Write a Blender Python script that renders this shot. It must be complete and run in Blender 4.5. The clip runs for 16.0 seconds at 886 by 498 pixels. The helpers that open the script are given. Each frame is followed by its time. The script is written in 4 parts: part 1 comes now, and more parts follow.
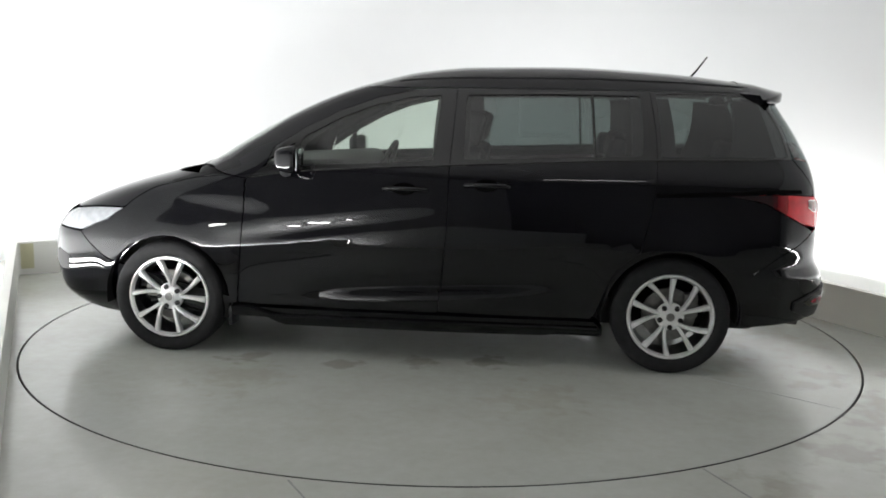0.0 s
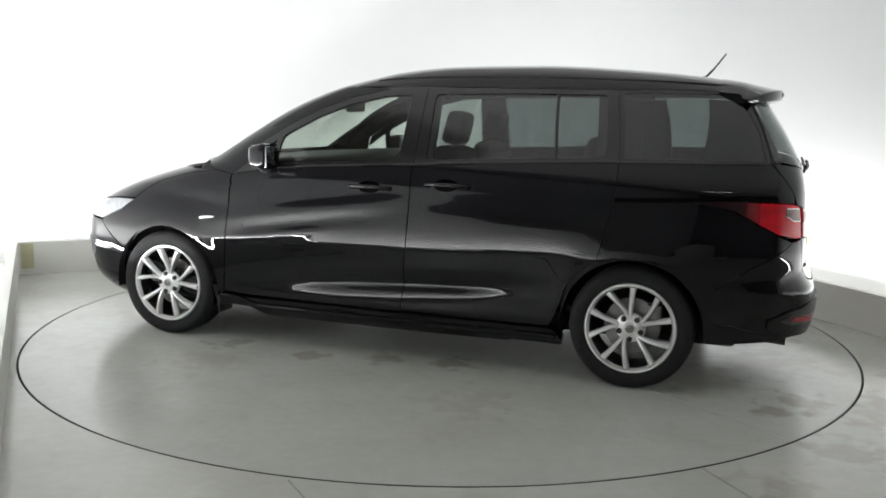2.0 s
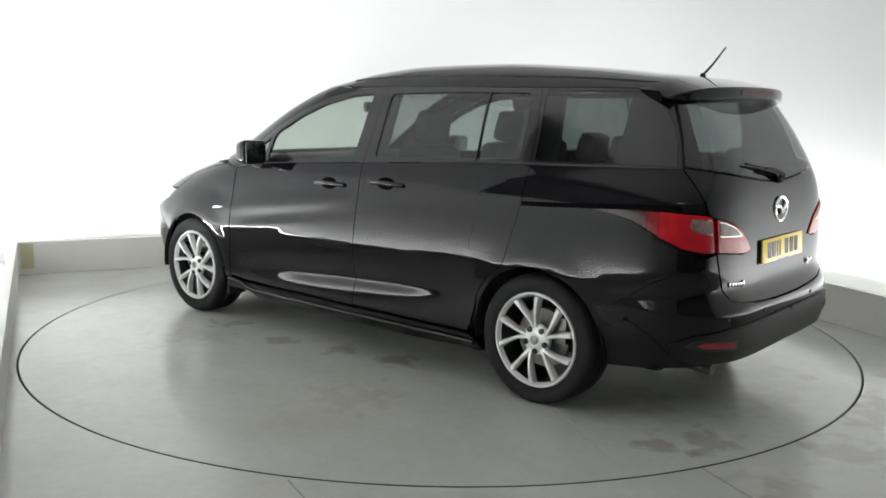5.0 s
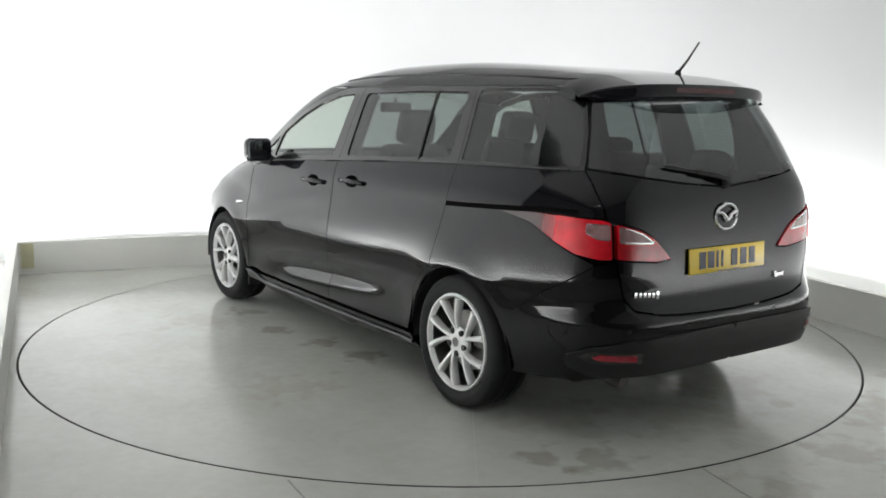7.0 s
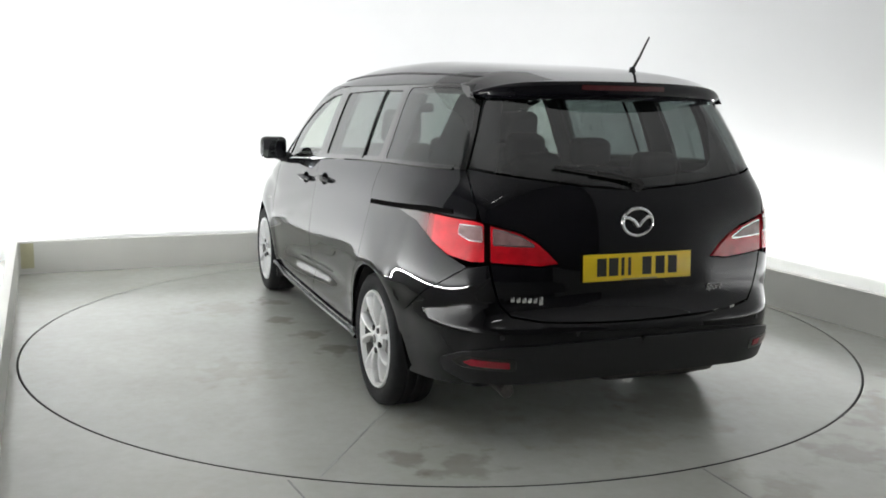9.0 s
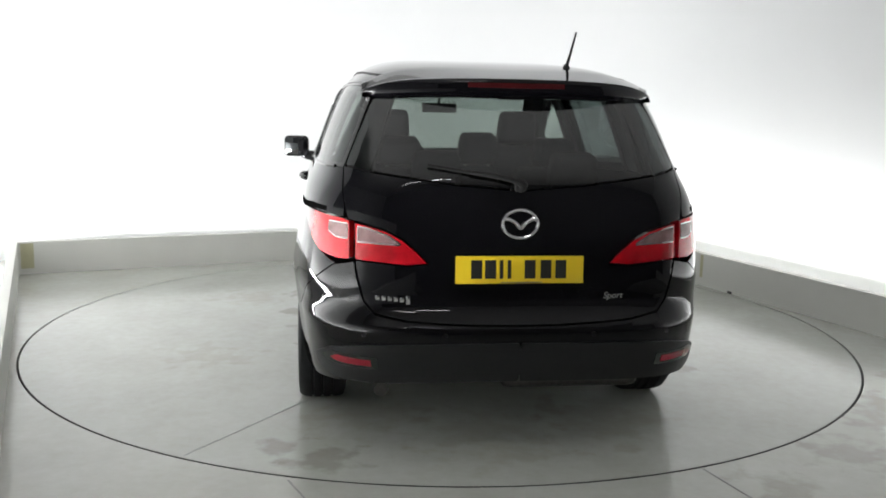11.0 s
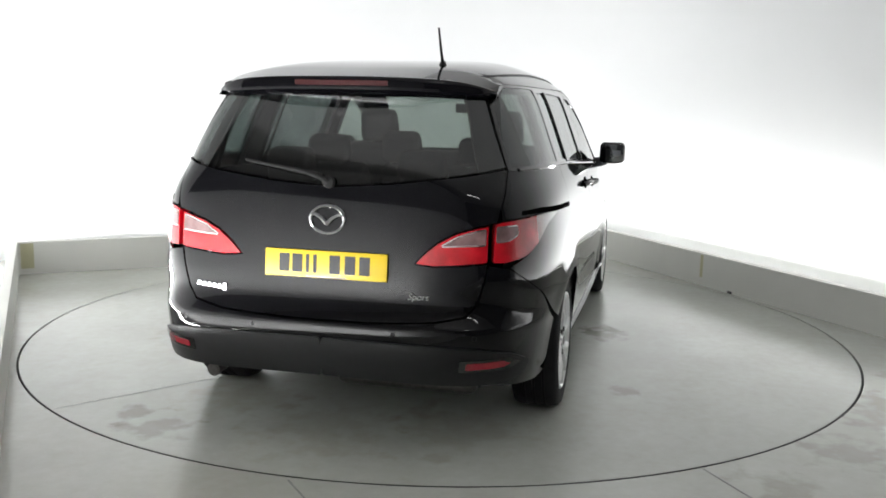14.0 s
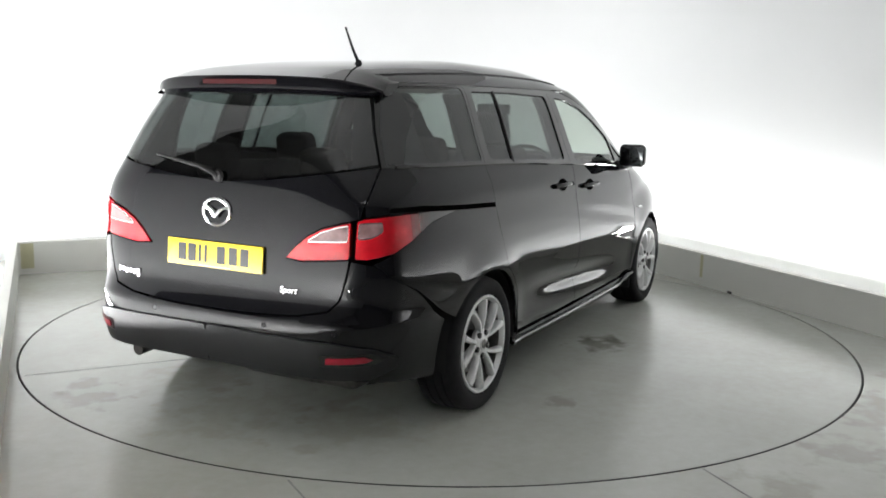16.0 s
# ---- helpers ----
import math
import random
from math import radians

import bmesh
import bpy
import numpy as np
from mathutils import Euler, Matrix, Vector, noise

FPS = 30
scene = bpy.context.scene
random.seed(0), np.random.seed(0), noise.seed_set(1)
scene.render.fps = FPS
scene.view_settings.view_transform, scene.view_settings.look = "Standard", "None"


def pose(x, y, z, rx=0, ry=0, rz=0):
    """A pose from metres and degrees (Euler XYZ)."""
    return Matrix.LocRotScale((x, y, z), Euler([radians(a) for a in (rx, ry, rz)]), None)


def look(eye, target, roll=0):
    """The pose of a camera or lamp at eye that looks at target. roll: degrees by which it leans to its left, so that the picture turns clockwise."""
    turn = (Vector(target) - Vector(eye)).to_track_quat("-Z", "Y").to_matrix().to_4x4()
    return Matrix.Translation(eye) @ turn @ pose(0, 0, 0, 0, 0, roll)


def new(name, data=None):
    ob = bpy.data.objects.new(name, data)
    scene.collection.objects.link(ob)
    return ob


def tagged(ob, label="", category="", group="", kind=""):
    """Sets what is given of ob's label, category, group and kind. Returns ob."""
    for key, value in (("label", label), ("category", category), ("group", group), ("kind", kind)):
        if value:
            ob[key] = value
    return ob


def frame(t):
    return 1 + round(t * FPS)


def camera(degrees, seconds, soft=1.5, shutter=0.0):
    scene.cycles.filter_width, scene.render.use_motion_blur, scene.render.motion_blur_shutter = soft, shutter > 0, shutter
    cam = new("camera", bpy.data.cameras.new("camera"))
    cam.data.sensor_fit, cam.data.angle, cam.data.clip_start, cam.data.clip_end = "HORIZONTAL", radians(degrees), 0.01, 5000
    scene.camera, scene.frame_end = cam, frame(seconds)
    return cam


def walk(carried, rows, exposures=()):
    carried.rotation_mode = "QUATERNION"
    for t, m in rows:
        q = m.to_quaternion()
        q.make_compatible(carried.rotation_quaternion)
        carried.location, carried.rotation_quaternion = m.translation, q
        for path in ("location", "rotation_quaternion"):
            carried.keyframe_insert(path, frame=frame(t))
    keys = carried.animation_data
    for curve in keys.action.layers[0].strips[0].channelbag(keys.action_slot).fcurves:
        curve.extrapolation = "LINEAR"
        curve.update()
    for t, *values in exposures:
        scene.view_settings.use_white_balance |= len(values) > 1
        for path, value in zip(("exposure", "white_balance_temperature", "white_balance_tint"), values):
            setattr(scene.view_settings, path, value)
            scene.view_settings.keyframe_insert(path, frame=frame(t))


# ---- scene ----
# ---- camera: on a stand beside the left-hand wall of the booth ----
EYE, AIM = Vector((0.0, -5.638, 1.411)), Vector((0.0005, 0.987122, -0.159979))
cam = camera(52.27, 16.0, soft=1.8)
STAND = look(EYE, EYE + AIM, 1.1076)
walk(cam, [(0.0, STAND), (16.0, STAND)], [(0.0, 0.0), (16.0, 0.0)])

# ---- light: strip lamps in the trough behind the low parapet wash the white walls ----
world = bpy.data.worlds.new("world")
scene.world = world
world.use_nodes = True
world.node_tree.nodes["Background"].inputs[0].default_value = (0.9, 0.95, 1.0, 1)
world.node_tree.nodes["Background"].inputs[1].default_value = 0.02

ROOM = Matrix.Rotation(radians(24.0), 4, "Z")      # the booth stands askew to the camera
RIGHT, LEFT, BACK, FRONT, TALL = 2.51, -2.50, 2.63, -8.6, 3.9
TROUGH = 0.85
PARAPET = 0.26
STRIP = 51.0


def strip_lamp(name, e1, e2, long, turn, power):
    """A long strip lamp lying in the trough, shining up and out at the wall."""
    d = bpy.data.lights.new(name, "AREA")
    d.shape, d.size, d.size_y, d.energy, d.color = "RECTANGLE", long, 0.06, power, (1.0, 1.0, 1.0)
    ob = new(name, d)
    ob.matrix_world = ROOM @ pose(e1, e2, 0.10, 0, 0, turn) @ pose(0, 0, 0, 180 - 24, 0, 0)
    return ob


# two rows of tubes a side: one in mid trough, one close to the wall's foot
for off, share in ((0.47, 0.40), (0.71, 1.0)):
    strip_lamp("strip_lamp_back", 0.0, BACK + off, 5.6, 180, STRIP * 0.88 * share)
    strip_lamp("strip_lamp_right", RIGHT + off, -1.9, 8.6, 90, STRIP * 2.7 * share)
    strip_lamp("strip_lamp_left", LEFT - off, -0.7, 6.2, -90, STRIP * 4.3 * share)


def ceiling_lamp(e1, e2, long, wide, power):
    """A long batten lamp under the ceiling, shining down."""
    d = bpy.data.lights.new("ceiling_batten_lamp", "AREA")
    d.shape, d.size, d.size_y, d.energy, d.color = "RECTANGLE", long, wide, power, (1.0, 1.0, 1.0)
    ob = new("ceiling_batten_lamp", d)
    ob.matrix_world = ROOM @ pose(e1, e2, TALL - 0.08)
    return ob


ceiling_lamp(-2.2, -6.6, 1.5, 0.07, 9.0)

# ---- materials ----
def material(name, color, rough=0.5, metal=0.0, coat=0.0, spec=0.5, scale=0.0, vary=0.0, bump=0.0, bump_scale=200.0, rough_vary=0.0, stretch=(1, 1, 1), coat_ior=1.5):
    """A principled material with noise in its colour, gloss and relief."""
    m = bpy.data.materials.new(name)
    m.use_nodes = True
    nt = m.node_tree
    b = nt.nodes["Principled BSDF"]
    b.inputs["Base Color"].default_value = (*color, 1)
    b.inputs["Roughness"].default_value = rough
    b.inputs["Metallic"].default_value = metal
    b.inputs["Coat Weight"].default_value = coat
    b.inputs["Coat Roughness"].default_value = 0.02
    b.inputs["Coat IOR"].default_value = coat_ior
    b.inputs["Specular IOR Level"].default_value = spec
    co = nt.nodes.new("ShaderNodeTexCoord")
    mp = nt.nodes.new("ShaderNodeMapping")
    mp.inputs["Scale"].default_value = stretch
    nt.links.new(co.outputs["Object"], mp.inputs["Vector"])
    if scale:
        n = nt.nodes.new("ShaderNodeTexNoise")
        n.inputs["Scale"].default_value, n.inputs["Detail"].default_value = scale, 6
        nt.links.new(mp.outputs[0], n.inputs["Vector"])
        r = nt.nodes.new("ShaderNodeValToRGB")
        r.color_ramp.elements[0].position, r.color_ramp.elements[1].position = 0.15, 0.85
        r.color_ramp.elements[0].color = (*[c * (1 - vary) for c in color], 1)
        r.color_ramp.elements[1].color = (*[min(1, c * (1 + vary)) for c in color], 1)
        nt.links.new(n.outputs["Fac"], r.inputs["Fac"])
        nt.links.new(r.outputs["Color"], b.inputs["Base Color"])
        if rough_vary:
            q = nt.nodes.new("ShaderNodeMapRange")
            q.inputs["To Min"].default_value, q.inputs["To Max"].default_value = rough - rough_vary, rough + rough_vary
            nt.links.new(n.outputs["Fac"], q.inputs["Value"])
            nt.links.new(q.outputs["Result"], b.inputs["Roughness"])
    if bump:
        n2 = nt.nodes.new("ShaderNodeTexNoise")
        n2.inputs["Scale"].default_value, n2.inputs["Detail"].default_value = bump_scale, 4
        nt.links.new(mp.outputs[0], n2.inputs["Vector"])
        bp = nt.nodes.new("ShaderNodeBump")
        bp.inputs["Strength"].default_value, bp.inputs["Distance"].default_value = bump, 0.002
        nt.links.new(n2.outputs["Fac"], bp.inputs["Height"])
        nt.links.new(bp.outputs["Normal"], b.inputs["Normal"])
    return m


def pane_material(name, tint, gloss_tint=1.0):
    """Thin automotive glass: tinted clear with a Fresnel gloss."""
    m = bpy.data.materials.new(name)
    m.use_nodes = True
    nt = m.node_tree
    nt.nodes.remove(nt.nodes["Principled BSDF"])
    out = nt.nodes["Material Output"]
    t = nt.nodes.new("ShaderNodeBsdfTransparent")
    t.inputs["Color"].default_value = (*tint, 1)
    g = nt.nodes.new("ShaderNodeBsdfGlossy")
    g.inputs["Roughness"].default_value = 0.02
    g.inputs["Color"].default_value = (gloss_tint, gloss_tint, gloss_tint, 1)
    lw = nt.nodes.new("ShaderNodeLayerWeight")
    lw.inputs["Blend"].default_value = 0.5
    pw = nt.nodes.new("ShaderNodeMath")
    pw.operation = "POWER"
    pw.inputs[1].default_value = 5.0
    nt.links.new(lw.outputs["Facing"], pw.inputs[0])
    f = nt.nodes.new("ShaderNodeMath")
    f.operation = "MULTIPLY_ADD"
    f.inputs[1].default_value, f.inputs[2].default_value = 0.92, 0.08
    nt.links.new(pw.outputs[0], f.inputs[0])
    mx = nt.nodes.new("ShaderNodeMixShader")
    for a, b in ((f.outputs[0], mx.inputs[0]), (t.outputs[0], mx.inputs[1]), (g.outputs[0], mx.inputs[2]), (mx.outputs[0], out.inputs[0])):
        nt.links.new(a, b)
    return m


def floor_material(name, color, seed, spots=()):
    """Painted, polished concrete: cloudy tone, scuffs, tyre smears and oil stains; some spots also hold shade."""
    m = material(name, color, rough=0.21, scale=0.9, vary=0.06, bump=0.03, bump_scale=90, rough_vary=0.07)
    nt = m.node_tree
    b = nt.nodes["Principled BSDF"]
    src = b.inputs["Base Color"].links[0].from_socket
    co = nt.nodes.new("ShaderNodeTexCoord")
    last = src
    for scale, lo, hi, dark, off, detail in ((0.7, 0.10, 0.95, 0.86, 0.0, 2), (2.2, 0.10, 1.0, 0.78, 4.7, 5), (16.0, 0.15, 1.0, 0.86, 9.1, 4)):
        mp = nt.nodes.new("ShaderNodeMapping")
        mp.inputs["Location"].default_value = (seed + off, seed * 0.7 - off, 0)
        n = nt.nodes.new("ShaderNodeTexNoise")
        n.inputs["Scale"].default_value, n.inputs["Detail"].default_value, n.inputs["Roughness"].default_value = scale, detail, 0.62
        r = nt.nodes.new("ShaderNodeMapRange")
        r.inputs["From Min"].default_value, r.inputs["From Max"].default_value = lo, hi
        mx = nt.nodes.new("ShaderNodeMix")
        mx.data_type, mx.blend_type = "RGBA", "MULTIPLY"
        mx.inputs["B"].default_value = (dark, dark * 0.98, dark * 0.93, 1)
        nt.links.new(co.outputs["Object"], mp.inputs["Vector"])
        nt.links.new(mp.outputs[0], n.inputs["Vector"])
        nt.links.new(n.outputs["Fac"], r.inputs["Value"])
        nt.links.new(r.outputs["Result"], mx.inputs["Factor"])
        nt.links.new(last, mx.inputs["A"])
        last = mx.outputs["Result"]
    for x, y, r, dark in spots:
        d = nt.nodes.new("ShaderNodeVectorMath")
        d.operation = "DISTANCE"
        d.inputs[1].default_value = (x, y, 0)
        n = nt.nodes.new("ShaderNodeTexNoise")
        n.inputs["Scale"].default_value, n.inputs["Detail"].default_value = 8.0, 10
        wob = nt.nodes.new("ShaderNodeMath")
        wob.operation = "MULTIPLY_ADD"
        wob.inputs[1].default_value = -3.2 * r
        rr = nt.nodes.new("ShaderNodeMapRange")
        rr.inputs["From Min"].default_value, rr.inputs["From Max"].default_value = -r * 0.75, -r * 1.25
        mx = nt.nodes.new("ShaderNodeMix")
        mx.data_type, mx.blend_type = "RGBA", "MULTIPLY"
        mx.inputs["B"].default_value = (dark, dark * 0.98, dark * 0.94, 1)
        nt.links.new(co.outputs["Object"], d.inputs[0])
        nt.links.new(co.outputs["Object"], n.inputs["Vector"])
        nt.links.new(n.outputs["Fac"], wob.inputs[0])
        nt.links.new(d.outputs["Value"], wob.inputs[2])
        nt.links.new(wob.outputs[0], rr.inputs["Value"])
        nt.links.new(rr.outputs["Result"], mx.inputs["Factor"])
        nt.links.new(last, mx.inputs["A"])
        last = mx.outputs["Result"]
    nt.links.new(last, b.inputs["Base Color"])
    return m


M_WALL = material("white_wall_paint", (0.80, 0.81, 0.815), 0.75, scale=1.3, vary=0.02, bump=0.06, bump_scale=90)
M_PARAPET = material("parapet_paint", (0.83, 0.83, 0.79), 0.6, scale=2.2, vary=0.05, bump=0.1, bump_scale=120)
M_CEIL = material("ceiling_paint", (0.34, 0.34, 0.34), 0.8, scale=1.5, vary=0.03)
M_DARKWALL = material("studio_dark_wall", (0.10, 0.10, 0.103), 0.8, scale=2, vary=0.2)
M_GREYWALL = material("studio_grey_wall", (0.42, 0.42, 0.42), 0.8, scale=2, vary=0.1)
M_FLOOR = floor_material("painted_concrete", (0.610, 0.640, 0.622), 3.0, [(2.15, -1.55, 0.34, 0.74), (1.75, -2.05, 0.26, 0.78), (2.55, -0.95, 0.24, 0.80), (1.30, -2.45, 0.22, 0.82), (2.45, -1.9, 0.30, 0.78), (2.1, -2.6, 0.35, 0.80)])
# last five broad spots: brown grime together with the car's shade, painted in
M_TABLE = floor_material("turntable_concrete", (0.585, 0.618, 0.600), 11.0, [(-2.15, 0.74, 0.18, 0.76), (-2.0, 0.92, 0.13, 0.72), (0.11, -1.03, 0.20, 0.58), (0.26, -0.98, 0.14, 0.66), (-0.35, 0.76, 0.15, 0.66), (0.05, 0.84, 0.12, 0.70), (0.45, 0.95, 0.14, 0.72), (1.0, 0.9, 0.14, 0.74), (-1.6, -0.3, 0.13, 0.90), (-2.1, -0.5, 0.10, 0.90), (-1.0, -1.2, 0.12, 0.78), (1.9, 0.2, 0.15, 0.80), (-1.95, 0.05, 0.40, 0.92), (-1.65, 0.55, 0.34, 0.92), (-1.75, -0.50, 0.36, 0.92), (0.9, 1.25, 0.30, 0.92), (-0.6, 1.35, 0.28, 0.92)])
# gloss-free black: shade of handle hollows and rail slot, painted on flat patches
M_RECESS_SHADE = material("recess_shade_black", (0.003, 0.003, 0.003), 1.0, spec=0.0)
# near-black colour that stands for the shade down in the turntable slit
M_GAP = material("gap_shade_black", (0.008, 0.008, 0.008), 0.7, scale=30, vary=0.3)
M_PAINT = material("black_car_paint", (0.003, 0.003, 0.004), 0.35, metal=0.0, coat=1.0, spec=0.0, coat_ior=1.44, bump=0.004, bump_scale=900)
M_TRIM = material("black_plastic_trim", (0.009, 0.009, 0.010), 0.44, spec=0.35, scale=60, vary=0.2, bump=0.15, bump_scale=700)
M_GLOSSTRIM = material("gloss_black_trim", (0.006, 0.006, 0.006), 0.12, coat=0.5)
M_TYRE = material("tyre_rubber", (0.013, 0.013, 0.014), 0.75, spec=0.25, scale=25, vary=0.3, bump=0.3, bump_scale=260)
M_ALLOY = material("silver_alloy", (0.80, 0.80, 0.80), 0.33, metal=0.45, scale=12, vary=0.06, bump=0.03, bump_scale=400)
M_STEEL = material("brake_steel", (0.22, 0.215, 0.21), 0.4, metal=1.0, scale=40, vary=0.25, stretch=(1, 1, 1))
M_CHROME = material("chrome", (0.82, 0.82, 0.83), 0.10, metal=1.0, scale=20, vary=0.03)
M_LINER = material("wheel_well_liner", (0.010, 0.010, 0.010), 0.9, scale=20, vary=0.3, bump=0.3, bump_scale=80)
M_CLOTH = material("charcoal_seat_cloth", (0.014, 0.014, 0.015), 0.9, scale=30, vary=0.35, bump=0.1, bump_scale=150)
M_DASH = material("dashboard_plastic", (0.020, 0.020, 0.021), 0.6, scale=20, vary=0.2, bump=0.05, bump_scale=120)
M_LINING = material("headlining_cloth", (0.16, 0.16, 0.155), 0.9, scale=60, vary=0.1)
M_PLATE = material("yellow_plate", (0.80, 0.57, 0.018), 0.35, coat=0.3, scale=8, vary=0.04)
M_INK = material("black_ink", (0.012, 0.012, 0.012), 0.4, scale=50, vary=0.2)
M_RED = material("red_lamp_lens", (0.42, 0.003, 0.010), 0.16, coat=0.8, scale=13, vary=0.6, bump=0.06, bump_scale=60)
M_DARKRED = material("dark_red_lamp_lens", (0.038, 0.003, 0.004), 0.30, spec=0.3, scale=40, vary=0.2)
M_REFLEX = material("red_reflex", (0.26, 0.005, 0.016), 0.25, coat=0.5, scale=40, vary=0.2)
M_SMOKE = material("smoked_lamp_lens", (0.035, 0.002, 0.003), 0.10, coat=1.0, scale=12, vary=0.3)
def smoked_lens(m, x_red, x_dark):
    """The moulded lens fades from clear red to smoked black along the car."""
    nt = m.node_tree
    b = nt.nodes["Principled BSDF"]
    co = nt.nodes.new("ShaderNodeTexCoord")
    xyz = nt.nodes.new("ShaderNodeSeparateXYZ")
    ramp = nt.nodes.new("ShaderNodeMapRange")
    ramp.inputs["From Min"].default_value, ramp.inputs["From Max"].default_value = x_red, x_dark
    mix = nt.nodes.new("ShaderNodeMix")
    mix.data_type = "RGBA"
    mix.inputs["A"].default_value, mix.inputs["B"].default_value = (0.38, 0.003, 0.010, 1), (0.012, 0.002, 0.003, 1)
    nt.links.new(co.outputs["Object"], xyz.inputs[0])
    nt.links.new(xyz.outputs["X"], ramp.inputs["Value"])
    nt.links.new(ramp.outputs["Result"], mix.inputs["Factor"])
    nt.links.new(mix.outputs["Result"], b.inputs["Base Color"])


smoked_lens(M_SMOKE, -0.63, -0.49)
M_CLEAR = material("clear_lamp_lens", (0.20, 0.12, 0.12), 0.12, coat=1.0, scale=16, vary=0.7, bump=0.08, bump_scale=60)
M_HEAD = material("headlamp_lens", (0.22, 0.23, 0.24), 0.08, coat=1.0, scale=25, vary=0.25)
M_INDICATOR = material("clear_indicator_lens", (0.60, 0.60, 0.58), 0.12, coat=1.0, scale=25, vary=0.2)
M_MIRROR = material("mirror_glass", (0.34, 0.36, 0.37), 0.02, metal=1.0)
M_GLASS = pane_material("clear_car_glass", (0.70, 0.76, 0.71))
M_PRIVACY = pane_material("tinted_rear_glass", (0.26, 0.30, 0.292))
M_EXHAUST = material("sooty_exhaust_steel", (0.10, 0.095, 0.09), 0.45, metal=1.0, scale=40, vary=0.4)


# ---- mesh helpers ----
def mesh_of(bm, material_, smooth=True):
    me = bpy.data.meshes.new("mesh")
    bmesh.ops.recalc_face_normals(bm, faces=bm.faces)
    bm.to_mesh(me)
    bm.free()
    me.materials.append(material_)
    if smooth:
        me.shade_smooth()
        me.set_sharp_from_angle(angle=radians(38))
    return me


def part(name, bm, material_, parent, label=""):
    """One mesh object under a thing or under a part."""
    me = bm if isinstance(bm, bpy.types.Mesh) else mesh_of(bm, material_)
    ob = new(name, me)
    ob.parent = parent
    if label:
        tagged(ob, label)
    return ob


def thing(name, bm, material_, label, category, kind="", group=""):
    me = bm if isinstance(bm, bpy.types.Mesh) else mesh_of(bm, material_)
    return tagged(new(name, me), label, category, group, kind)


def box(cx, cy, cz, sx, sy, sz, bevel=0.0, m=None, seg=2):
    bm = bmesh.new()
    bmesh.ops.create_cube(bm, size=1, matrix=Matrix.Diagonal((sx, sy, sz, 1)))
    if bevel:
        bmesh.ops.bevel(bm, geom=bm.edges[:], offset=bevel, segments=seg, affect="EDGES", profile=0.6)
    bm.transform(Matrix.Translation((cx, cy, cz)))
    if m is not None:
        bm.transform(m)
    return bm


def join(*bms):
    out = bmesh.new()
    for b in bms:
        me = bpy.data.meshes.new("tmp")
        b.to_mesh(me)
        out.from_mesh(me)
        bpy.data.meshes.remove(me)
        b.free()
    return out


def lathe(profile, n=64, closed=True):
    """Turns a profile of (radius, y) about the y axis."""
    bm = bmesh.new()
    rings = []
    for k in range(n):
        a = 2 * math.pi * k / n
        rings.append([bm.verts.new((r * math.cos(a), y, r * math.sin(a))) for r, y in profile])
    m = len(profile)
    for k in range(n):
        a, b = rings[k], rings[(k + 1) % n]
        for i in range(m if closed else m - 1):
            bm.faces.new((a[i], a[(i + 1) % m], b[(i + 1) % m], b[i]))
    bmesh.ops.remove_doubles(bm, verts=bm.verts, dist=1e-5)
    return bm


def prism(poly, depth, frame_):
    """A flat outline of (u, v) with a thickness along w, set by a matrix."""
    bm = bmesh.new()
    lo = [bm.verts.new((u, v, 0)) for u, v in poly]
    hi = [bm.verts.new((u, v, depth)) for u, v in poly]
    n = len(poly)
    bm.faces.new(lo[::-1])
    bm.faces.new(hi)
    for i in range(n):
        bm.faces.new((lo[i], lo[(i + 1) % n], hi[(i + 1) % n], hi[i]))
    bm.transform(frame_)
    return bm


def tube(points, radius, n=10, taper=None):
    """A round rod along points."""
    bm = bmesh.new()
    pts = [Vector(p) for p in points]
    rings = []
    for i, p in enumerate(pts):
        d = (pts[min(i + 1, len(pts) - 1)] - pts[max(i - 1, 0)]).normalized()
        q = d.to_track_quat("Z", "Y").to_matrix()
        r = radius if taper is None else radius + (taper - radius) * i / (len(pts) - 1)
        rings.append([bm.verts.new(p + q @ Vector((r * math.cos(2 * math.pi * k / n), r * math.sin(2 * math.pi * k / n), 0))) for k in range(n)])
    for a, b in zip(rings, rings[1:]):
        for k in range(n):
            bm.faces.new((a[k], a[(k + 1) % n], b[(k + 1) % n], b[k]))
    bm.faces.new(rings[0][::-1])
    bm.faces.new(rings[-1])
    return bm


# ---- the booth ----
def wall_path(off, corner, steps=14, start=FRONT):
    """The plan line of the three walls, with round corners, seen from above."""
    pts = [(LEFT - off, start)]
    for cx, cy, a0 in ((LEFT - off + corner, BACK + off - corner, 180), (RIGHT + off - corner, BACK + off - corner, 90)):
        for k in range(steps + 1):
            a = radians(a0 - 90 * k / steps)
            pts.append((cx + corner * math.cos(a), cy + corner * math.sin(a)))
    pts.append((RIGHT + off, FRONT))
    return pts


def swept_wall(inner, outer, z0, z1, slope=0.0):
    bm = bmesh.new()
    cols = []
    for (ax, ay), (bx, by) in zip(inner, outer):
        cols.append([bm.verts.new(p) for p in ((ax, ay, z0), (bx, by, z0), (bx, by, z1), (ax + (bx - ax) * slope, ay + (by - ay) * slope, z1))])
    for a, b in zip(cols, cols[1:]):
        for i in range(4):
            bm.faces.new((a[i], b[i], b[(i + 1) % 4], a[(i + 1) % 4]))
    bm.faces.new(cols[0][::-1])
    bm.faces.new(cols[-1])
    bm.transform(ROOM)
    return bm


